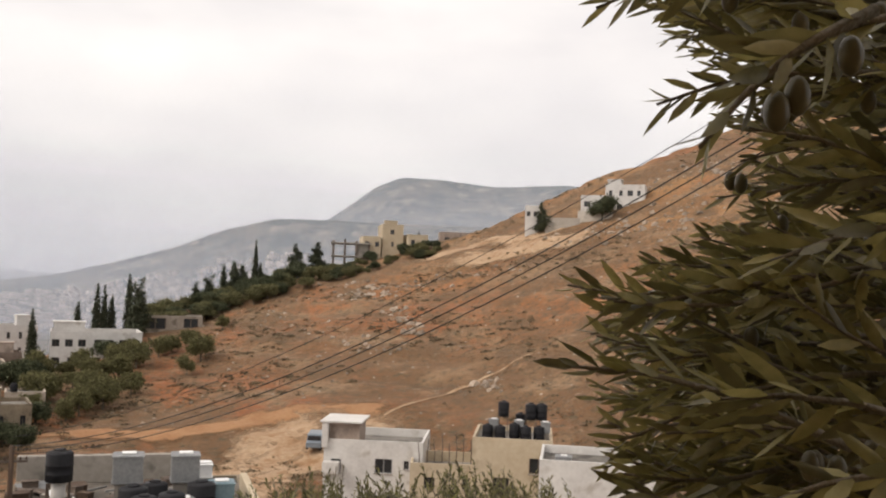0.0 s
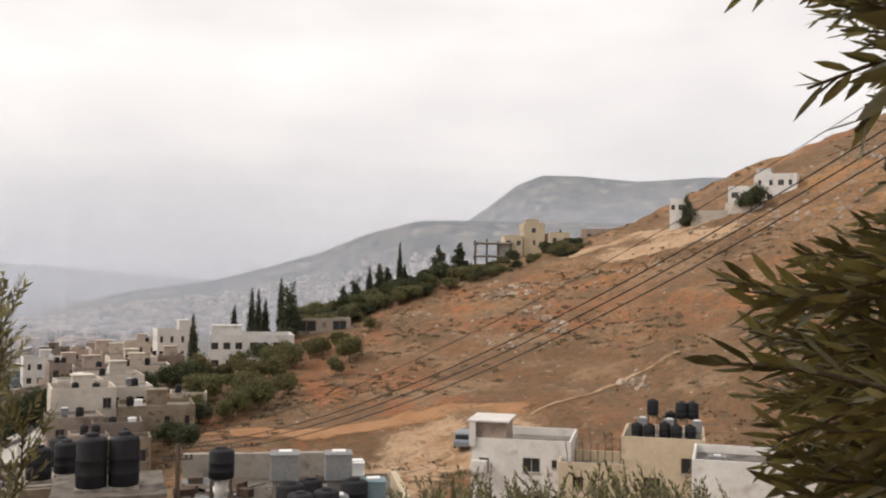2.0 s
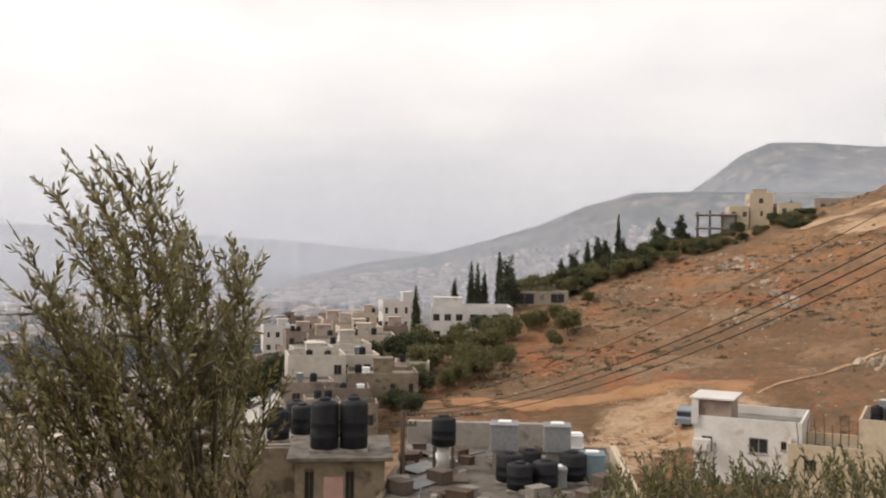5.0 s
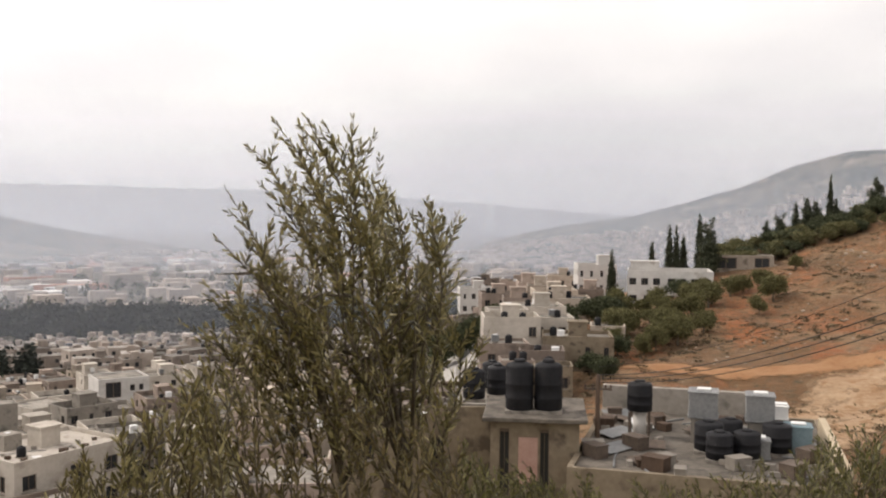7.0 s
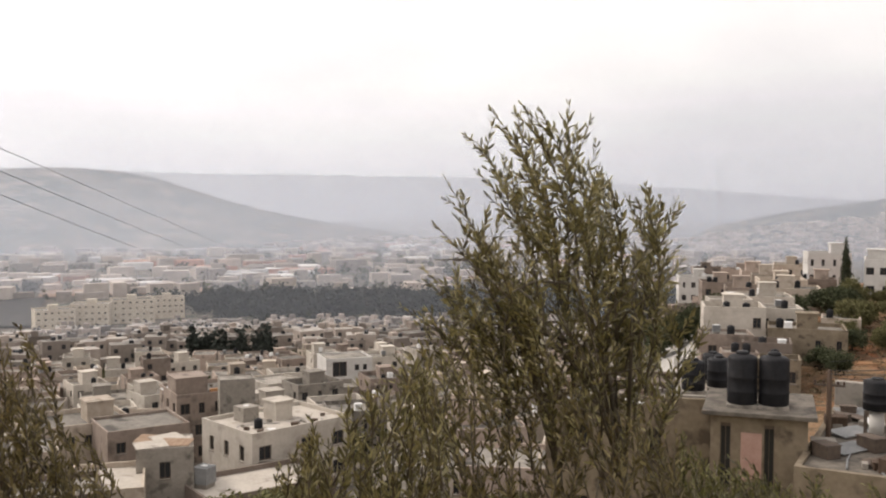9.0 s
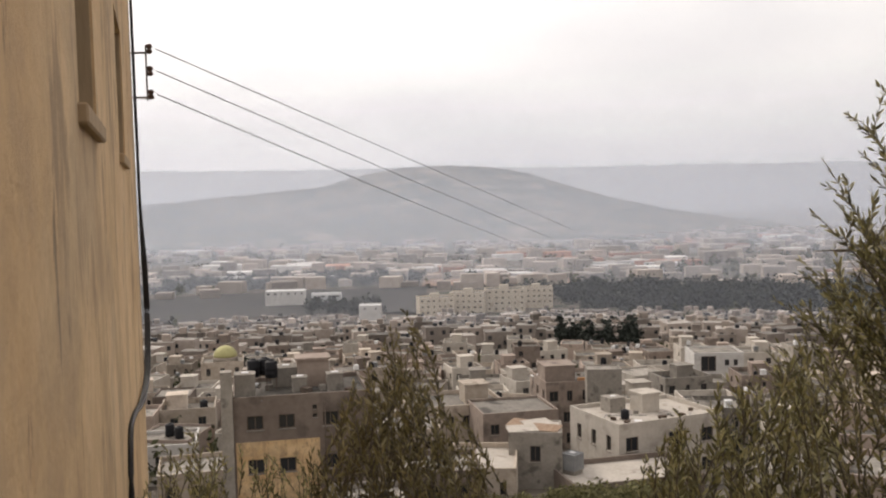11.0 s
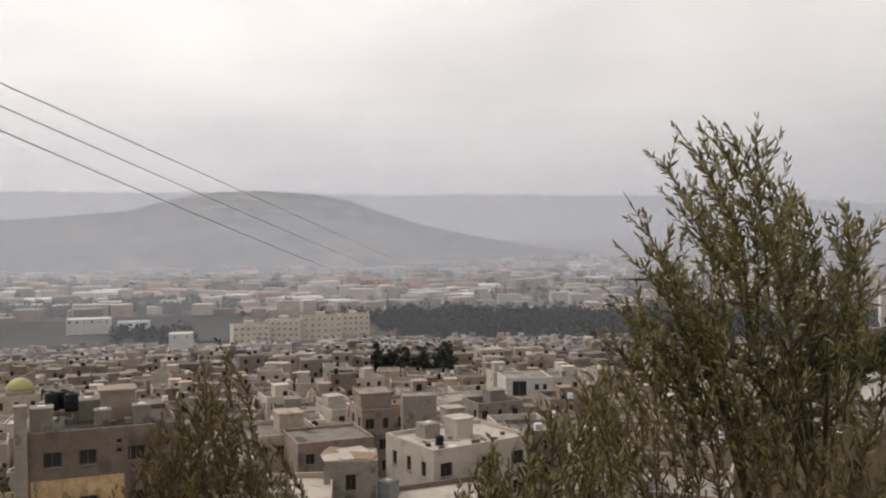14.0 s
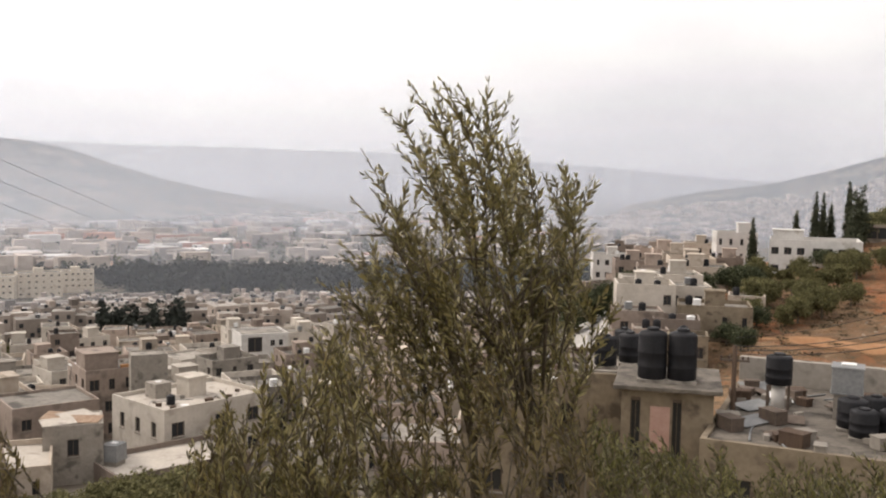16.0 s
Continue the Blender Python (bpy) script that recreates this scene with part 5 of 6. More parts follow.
def slope_houses():
    """Pale houses scattered over the lower ridge."""
    rnd = random.Random(9)
    verts, faces = [], []
    for _ in range(1300):
        a = rnd.uniform(-16, 7)
        k = rnd.uniform(0.02, 0.75) ** 1.2
        d = 1300 + 520 * k
        crest = 1820 * math.tan(radians(table(a, (-40, -24, -17, -14, -11, -8.6, -5, -2, 2, 6, 9), (3.2, 3.6, 3.6, 3.5, 2.7, 1.7, 0.6, -0.2, -0.7, -1.6, -2.9))))
        z = EYE - 74 + (crest + 74) * k ** 1.25
        p, w, h, t = polar(a, d - 6), rnd.uniform(5, 11), rnd.uniform(1.5, 5), rnd.uniform(-0.5, 0.5)
        c, s, i = math.cos(t), math.sin(t), len(verts)
        for zz in (z - 6, z + h):
            for x, y in ((-w, -8), (w, -8), (w, 8), (-w, 8)):
                verts.append((p.x + (x * c - y * s) / 2, p.y + (x * s + y * c) / 2, zz))
        faces += [(i, i + 1, i + 5, i + 4), (i + 1, i + 2, i + 6, i + 5), (i + 2, i + 3, i + 7, i + 6), (i + 3, i, i + 4, i + 7), (i + 4, i + 5, i + 6, i + 7)]
    me = bpy.data.meshes.new("slope_town")
    me.from_pydata(verts, [], faces)
    me.materials.append(FAR_STONE)
    tagged(new("slope_town", me), "pale houses on the hazy ridge", "buildings", kind="stuff")


slope_houses()


# ---- vegetation ----
def clumps(name, mat, blobs, count, size, seed, flat=1.0):
    """A crown of many small leaf tufts spread through a set of blobs (centre, radii)."""
    rng = np.random.default_rng(seed)
    vol = np.array([b[1][0] * b[1][1] * b[1][2] for b in blobs])
    pick = rng.choice(len(blobs), count, p=vol / vol.sum())
    c = np.array([b[0] for b in blobs], float)[pick]
    r = np.array([b[1] for b in blobs], float)[pick]
    d = rng.normal(size=(count, 3))
    d /= np.linalg.norm(d, axis=1)[:, None]
    pos = c + d * r * (rng.uniform(0.2, 1.0, count) ** 0.6 * rng.uniform(0.75, 1.4, count))[:, None]
    u = rng.normal(size=(count, 3))
    u /= np.linalg.norm(u, axis=1)[:, None]
    w = np.cross(u, rng.normal(size=(count, 3)))
    w /= np.linalg.norm(w, axis=1)[:, None]
    s = size * rng.uniform(0.5, 1.4, count)[:, None]
    v = np.stack([pos - u * s, pos + w * s * 0.55, pos + u * s, pos - w * s * 0.55], 1).reshape(-1, 3)
    f = np.arange(count * 4).reshape(-1, 4)
    me = bpy.data.meshes.new(name)
    me.from_pydata(v.tolist(), [], f.tolist())
    me.materials.append(mat)
    return me


def make_trunk(h, r):
    bm = bmesh.new()
    tube_into(bm, [Vector((0, 0, -0.3)), Vector((0.05, 0, h * 0.4)), Vector((-0.05, 0.03, h))], [r, r * 0.75, r * 0.4], 7)
    for k in range(4):
        a = k * 1.7
        tube_into(bm, [Vector((0, 0, h * 0.55)), Vector((math.cos(a) * h * 0.25, math.sin(a) * h * 0.25, h * 0.95)), Vector((math.cos(a) * h * 0.45, math.sin(a) * h * 0.45, h * 1.3))], [r * 0.45, r * 0.3, r * 0.15], 5)
    return finish(bm, "trunk", BARK, True)


CYP_MESH = [clumps("crown", CYPRESS, [((0.06 * math.sin(k * 2 + v), 0.06 * math.cos(k * 3 + v), 0.5 + k * 0.75), ((0.85, 0.8, 0.62, 0.72)[v] * (1 - (k / 11.5) ** 1.7) ** 0.8 + 0.05, 0.8 * (1 - (k / 11.5) ** 1.7) ** 0.8 + 0.05, 0.75)) for k in range(12)], 2600, 0.2, 20 + v) for v in range(3)]
ROUND_MESH = [clumps("crown", TREE_GREEN, [((random.uniform(-1.5, 1.5), random.uniform(-1.5, 1.5), random.uniform(1.6, 3.6)), (random.uniform(0.8, 1.5), random.uniform(0.8, 1.5), random.uniform(0.6, 1.1))) for _ in range(14)], 4200, 0.17, 30 + v) for v in range(4)]
PINE_MESH = [clumps("crown", CYPRESS, [((random.uniform(-0.7, 0.7), random.uniform(-0.7, 0.7), 1.2 + k * 0.62), (1.7 - k * 0.13, 1.7 - k * 0.13, 0.8)) for k in range(10)], 3600, 0.2, 40 + v) for v in range(2)]
GROVE_MESH = []
for v in ROUND_MESH:
    g = v.copy()
    g.materials[0] = GROVE
    GROVE_MESH.append(g)
DARK_MESH = []
for v in ROUND_MESH:
    g = v.copy()
    g.materials[0] = DARK_TREE
    DARK_MESH.append(g)
TRUNK_MESH = make_trunk(2.0, 0.2)


def plant(name, mesh, az, d, s, sz, label, category, group=""):
    root = thing(name, Matrix.Translation(on_ground(az, d, 0.1)) @ Matrix.Rotation(random.uniform(0, 6.28), 4, "Z"), label, category, group)
    part("trunk", TRUNK_MESH, root, "", Matrix.Diagonal((s, s, sz, 1)))
    part("crown", mesh, root, "", Matrix.Diagonal((s, s, sz, 1)))


random.seed(11)
for k in range(34):
    az, d = random.uniform(13, 60), random.uniform(40, 64)
    s = random.uniform(0.45, 0.8)
    if abs(az - 52) > 4 and d * math.tan(radians(16.2)) < -(gz(polar(az, d).x, polar(az, d).y) - EYE) - 1.0:
        plant("yard_tree", ROUND_MESH[random.randrange(4)], az, d, s, s * 0.8, "dusty green bush in a back yard", "tree", "yard bushes")
for az, d, h in ((-1.0, 182, 9.5), (-3.3, 190, 8.6), (-4.3, 192, 11.0), (-4.7, 192, 10.2), (-5.1, 193, 8.2), (-6.0, 194, 11.8), (-11.2, 214, 7.6), (-13.0, 218, 10.8), (-22.6, 236, 4.2), (-13.3, 216, 6.0)):
    plant("cypress", CYP_MESH[random.randrange(3)], az, d, 1.05, h / 9.0, "slim dark green cypress tree", "tree", "cypresses by the villa")
for az, d, h, s in ((-6.5, 186, 11.2, 1.15), (-9.7, 214, 6.0, 0.8), (-11.8, 218, 8.2, 1.0), (-12.3, 219, 7.0, 1.0), (-10.4, 215, 6.4, 1.0), (-15.3, 226, 8.6, 1.1), (-16.6, 228, 7.6, 1.2), (-29.9, 209, 7.0, 0.75)):
    plant("dark_conifer", PINE_MESH[random.randrange(2)], az, d, s, h / 7.6, "dark bushy conifer on the slope", "tree", "conifers on the ridge")
for az, d, s in ((-5.0, 168, 1.0), (-33.5, 206, 1.25), (-30.3, 208, 0.9), (8.8, 170, 1.6), (7.8, 172, 1.6), (6.8, 172, 1.4), (5.7, 175, 1.4), (-1.4, 130, 0.8), (0.2, 120, 0.8), (-0.6, 116, 0.7), (1.8, 152, 1.2), (0.0, 158, 1.2), (-1.0, 156, 1.0)):
    plant("broad_tree", DARK_MESH[random.randrange(4)], az, d, s, s * random.uniform(0.85, 1.05), "round dark green tree", "tree", "round trees on the slope")
for k in range(34):
    az = random.uniform(-11.6, -0.5)
    d = 141 + (-az) * 2.5 + random.uniform(-17, 15)
    s = random.uniform(0.6, 1.05)
    plant("olive_tree", GROVE_MESH[random.randrange(4)], az, d, s * 0.9, s * 1.05, "low dusty olive tree in the grove", "tree", "olive grove")
for k in range(105):
    az = random.uniform(-24, -7.0)
    d = table(az, (-24, -18, -9, -7), (222, 216, 200, 194)) + random.uniform(-6, 12)
    s = random.uniform(0.6, 1.25) * (0.6 if az < -16.8 else 1.0)
    plant("ridge_tree", (DARK_MESH, ROUND_MESH)[k % 2][random.randrange(4)], az, d, s, s * random.uniform(0.65, 0.95), "dark green tree in the belt along the ridge", "tree", "tree belt on the ridge")
for k in range(46):
    az, d = random.uniform(10, 62), random.uniform(118, 400)
    p = polar(az, d)
    if all((p - q).length > r + 3 for q, r in taken):
        s = random.uniform(0.7, 1.3)
        plant("town_tree", ROUND_MESH[random.randrange(4)], az, d, s, s, "dark tree between town houses", "tree", "town trees")


def woods(name, label, mat, spots, size, seed, avoid=False):
    """A dark wood seen from afar: many tufts in tall blobs, as one sheet."""
    rnd = random.Random(seed)
    blobs = []
    for a0, a1, d0, d1, n, h in spots:
        for _ in range(n):
            a, d = rnd.uniform(a0, a1), rnd.uniform(d0, d1)
            p = polar(a, d, EYE + ground_rel(a, d))
            flat = Vector((p.x, p.y, 0))
            if avoid and any((flat - q).length < r + 1.5 for q, r in taken):
                continue
            hh, r = h * rnd.uniform(0.6, 1.25), rnd.uniform(1.8, 3.6) * max(0.45, d / 560)
            blobs.append(((p.x, p.y, p.z + hh * 0.5), (r, r, hh * 0.55)))
    me = clumps(name, mat, blobs, len(blobs) * 46, size, seed)
    tagged(new(name, me), label, "woods", kind="stuff")


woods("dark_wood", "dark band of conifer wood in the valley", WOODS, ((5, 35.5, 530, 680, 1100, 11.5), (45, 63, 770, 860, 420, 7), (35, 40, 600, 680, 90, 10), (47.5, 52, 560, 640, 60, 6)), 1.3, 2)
# town trees, with extra ones added to darken gaps where deep shadow lies
woods("small_trees", "dark small trees between town houses, some in place of shadow", TOWN_LEAF, ((9, 64, 112, 310, 700, 5.0),), 0.45, 8, True)
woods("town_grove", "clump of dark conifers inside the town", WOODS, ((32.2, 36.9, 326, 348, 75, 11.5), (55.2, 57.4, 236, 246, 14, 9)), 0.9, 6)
woods("far_trees", "scattered dark trees of the far valley", TOWN_LEAF, ((0, 66, 720, 1700, 700, 8), (8, 64, 300, 540, 170, 6)), 1.8, 7)


def hillside_cover():
    rnd = random.Random(21)
    # scrub
    blobs = []
    for _ in range(22000):
        a, d = rnd.uniform(-48, 4), rnd.uniform(100, 262)
        p = on_ground(a, d)
        if noise.noise(p * 0.045) + rnd.uniform(-0.3, 0.3) > 0.1:
            s = 0.1 + 0.4 * rnd.random() ** 3
            blobs.append(((p.x, p.y, p.z + s * 0.2), (s * 1.8, s * 1.3, s * 0.5)))
    me = clumps("hill_scrub", SCRUB, blobs, len(blobs) * 9, 0.17, 5)
    tagged(new("hill_scrub", me), "dry brownish scrub tufts on the bare slope", "scrub", kind="stuff")
    # limestone outcrops
    verts, faces = [], []

    def rock(p, s):
        i = len(verts)
        n = 6
        for z, k in ((-0.3, 1.0), (0.35, 0.9), (0.7, 0.45)):
            for j in range(n):
                t = 2 * math.pi * j / n + rnd.uniform(-0.3, 0.3)
                q = s * k * rnd.uniform(0.65, 1.3)
                verts.append((p.x + math.cos(t) * q * 1.1, p.y + math.sin(t) * q * 0.9, p.z + 1.05 * z * s * rnd.uniform(0.5, 1.3)))
        for r in (0, 1):
            for j in range(n):
                faces.append((i + r * n + j, i + r * n + (j + 1) % n, i + (r + 1) * n + (j + 1) % n, i + (r + 1) * n + j))
        faces.append(tuple(i + 2 * n + j for j in range(n)))

    for a0, d0, a1, d1, n, spread, s in ((-22.8, 158, -21.2, 178, 60, 2.0, 0.8), (-21, 150, -14, 182, 90, 4, 0.5), (-27.6, 130, -26.8, 133, 14, 1.2, 0.8), (-20.5, 188, -17.5, 205, 80, 5, 0.7), (-40, 190, -30, 196, 150, 10, 0.8), (-46, 205, -36, 225, 130, 10, 0.95), (-26, 190, -20, 192, 40, 4, 0.6), (-40, 165, -28, 175, 80, 14, 0.45), (-36, 130, -12, 150, 220, 22, 0.3), (-8, 170, -16, 200, 60, 8, 0.4), (-14, 130, -4, 135, 50, 10, 0.28)):
        for _ in range(int(n * 1.6)):
            k = rnd.random()
            p = polar(a0 + (a1 - a0) * k, d0 + (d1 - d0) * k) + Vector((rnd.gauss(0, spread * 0.6), rnd.gauss(0, spread * 0.6), 0))
            p.z = gz(p.x, p.y)
            rock(p, s * (0.16 + 0.9 * rnd.random() ** 4))
    me = bpy.data.meshes.new("limestone_rocks")
    me.from_pydata(verts, [], faces)
    me.materials.append(ROCK)
    tagged(new("limestone_rocks", me), "pale limestone outcrops and boulders on the slope", "rocks", kind="stuff")


hillside_cover()


def track(name, label, pts, width, mat=None, lift=0.12):
    """A strip of bare pale earth lying on the ground along a plan line of (bearing, distance)."""
    line = [polar(a, d) for a, d in pts]
    fine = []
    for p, q in zip(line, line[1:]):
        for s in np.linspace(0, 1, max(4, int((q - p).length / (0.7 if lift < 1 else 8))), endpoint=False):
            fine.append(p.lerp(q, float(s)))
    fine.append(line[-1])
    verts, faces, border = [], [], []
    cols = 13
    if lift < 0.15:
        width *= 1.35
    for i, p in enumerate(fine):
        d = fine[min(i + 1, len(fine) - 1)] - fine[max(i - 1, 0)]
        side = Vector((-d.y, d.x, 0)).normalized()
        w = width * (1 + 0.3 * noise.noise(p * 0.12))
        ends = max(0.0, 1 - 0.7 * min(i, len(fine) - 1 - i) / max(width, 3))
        for c in range(cols):
            q = p + side * w * (c / (cols - 1) - 0.5)
            q.z = gz(q.x, q.y) + lift
            verts.append(q)
            border.append(max(ends, abs(c / (cols - 1) - 0.5) * 2))
    for i in range(len(fine) - 1):
        for c in range(cols - 1):
            faces.append((i * cols + c, i * cols + c + 1, (i + 1) * cols + c + 1, (i + 1) * cols + c))
    me = bpy.data.meshes.new(name)
    me.from_pydata(verts, [], faces)
    me.polygons.foreach_set("use_smooth", [True] * len(faces))
    me.materials.append(mat or TRACK)
    me.attributes.new("border", "FLOAT", "POINT").data.foreach_set("value", border)
    tagged(new(name, me), label, "road", kind="structure")


track("road_yard", "pale dirt yard beside the white house", ((-9, 94), (-12, 99), (-14.5, 107), (-17, 113), (-20.5, 117), (-24, 119)), 11)
track("road_yard", "pale bulldozed ramp above the yard", ((-10.5, 99), (-12.6, 107), (-14.4, 115), (-16.6, 121), (-19.5, 122)), 8)
track("road_bench", "orange dirt terrace along the foot of the slope", ((-0.5, 123), (-5, 121), (-10, 121), (-14, 124), (-18, 126), (-22, 124)), 4.5, TRACK_RED, 0.1)
track("road_field", "dark ploughed field in the valley", ((45.0, 650), (50, 655), (56, 650), (64, 640)), 175, FIELD, 1.2)
track("road_field_red", "bare reddish field beyond the dark one", ((44, 880), (52, 880), (63, 870)), 70, FIELD_RED, 1.5)
track("road_field_red", "bare reddish field near the wood", ((36, 760), (40, 770), (45, 770)), 60, FIELD_RED, 1.5)
track("road_hill", "pale dirt road climbing to the ridge", ((-21.8, 212), (-25.5, 217), (-27.2, 222), (-29, 206), (-32, 210)), 6.5)
track("road_cut", "pale bulldozed bench on the slope", ((-23.5, 206), (-27, 202), (-31.5, 196), (-34, 190)), 11)
track("road_path", "thin pale footpath across the slope", ((-20.5, 122), (-23.5, 128), (-26.5, 134), (-30, 140)), 0.8)
track("road_street", "pale worn street running down beside the terrace houses", ((6.4, 98), (7.2, 112), (7.7, 128), (8.0, 146), (7.8, 165), (7.2, 185)), 8.5, ASPHALT, 0.2)


# ---- olive foliage near the camera ----
class Foliage:
    def __init__(self, seed):
        self.rng = np.random.default_rng(seed)
        self.v, self.f, self.n = [], [], 0
        self.twigs = bmesh.new()
        self.fruit = []

    def shoot(self, a, b, bend, leaf=0.055, gap=0.019, r=0.003, spread=0.75, width=0.19, bare=0.12):
        """A leafy shoot from a to b; bend pushes its middle aside."""
        a, b, bend = Vector(a), Vector(b), Vector(bend)
        length = (b - a).length
        n = max(4, int(length / 0.06))
        pts = [a.lerp(b, i / n) + bend * math.sin(math.pi * (i / n) ** 1.2) for i in range(n + 1)]
        tube_into(self.twigs, pts, [r * (1.3 - i / n) + 0.0006 for i in range(n + 1)], 4)
        m = max(6, int(length * (1 - bare) / gap))
        rng = self.rng
        s = bare + (1 - bare) * (np.arange(m) + rng.uniform(0, 0.6, m)) / m
        P = np.array([list(p) for p in pts])
        x = np.clip(s, 0, 1) * n
        i = np.minimum(x.astype(int), n - 1)
        pos = P[i] + (P[i + 1] - P[i]) * (x - i)[:, None]
        d = P[i + 1] - P[i]
        d /= np.linalg.norm(d, axis=1)[:, None]
        ref = np.array([0.31, 0.22, 0.92])
        e1 = np.cross(d, ref)
        e1 /= np.linalg.norm(e1, axis=1)[:, None]
        e2 = np.cross(d, e1)
        for side in (0, math.pi):
            ang = np.arange(m) * 1.57 + side + rng.normal(0, 0.4, m)
            out = e1 * np.cos(ang)[:, None] + e2 * np.sin(ang)[:, None]
            sp = spread * (1 - 0.45 * s) + rng.normal(0, 0.15, m)
            ld = d * np.cos(sp)[:, None] + out * np.sin(sp)[:, None]
            ln = (leaf * (1.05 - 0.4 * s ** 3) * rng.uniform(0.7, 1.2, m))[:, None]
            wv = np.cross(ld, rng.normal(size=(m, 3)))
            wv /= np.linalg.norm(wv, axis=1)[:, None]
            nv = np.cross(ld, wv)
            wd = ln * width * 0.5
            curl = ln * rng.uniform(-0.05, 0.14, m)[:, None]
            tip = pos + ld * ln - nv * curl
            q1 = pos + ld * ln * 0.33 + nv * ln * 0.02
            q2 = pos + ld * ln * 0.70 - nv * curl * 0.3
            v = np.stack([pos, q1 + wv * wd, q2 + wv * wd * 0.86, tip, q2 - wv * wd * 0.86, q1 - wv * wd, q1 - nv * wd * 0.35, q2 - nv * wd * 0.3], 1)
            self.v.append(v.reshape(-1, 3))
            k = np.arange(m)[:, None] * 8 + self.n
            for quad in ((0, 6, 1, 1), (1, 6, 7, 2), (2, 7, 3, 3), (0, 5, 6, 6), (5, 4, 7, 6), (4, 3, 7, 7)):
                self.f.append(k + np.array(quad))
            self.n += m * 8

    def olive(self, p, s=0.011):
        self.fruit.append(Matrix.Translation(p) @ Matrix.Diagonal((0.8, 0.8, 1.25, 1)) @ Matrix.Diagonal((s, s, s, 1)))

    def make(self, name, label, category, mat, base, group=""):
        root = thing(name, Matrix.Identity(4), label, category, group)
        root.location = base
        inv = Matrix.Translation(-Vector(base))
        quads = np.concatenate(self.f).tolist()
        me = bpy.data.meshes.new("leaves")
        me.from_pydata(np.concatenate(self.v).tolist(), [], [tuple(q) if q[2] != q[3] else tuple(q[:3]) for q in quads])
        me.polygons.foreach_set("use_smooth", [True] * len(me.polygons))
        me.materials.append(mat)
        part("leaves", me, root, "", inv)["kind"] = "stuff"
        part("trunk", finish(self.twigs, "trunk", BARK, True), root, "", inv)
        if self.fruit:
            ball = lathe("olive", OLIVE_FRUIT, [(math.cos(a), math.sin(a)) for a in np.linspace(-1.45, 1.45, 8)], 10)
            for m in self.fruit:
                part("olive", ball, root, "", inv @ m)
        return root


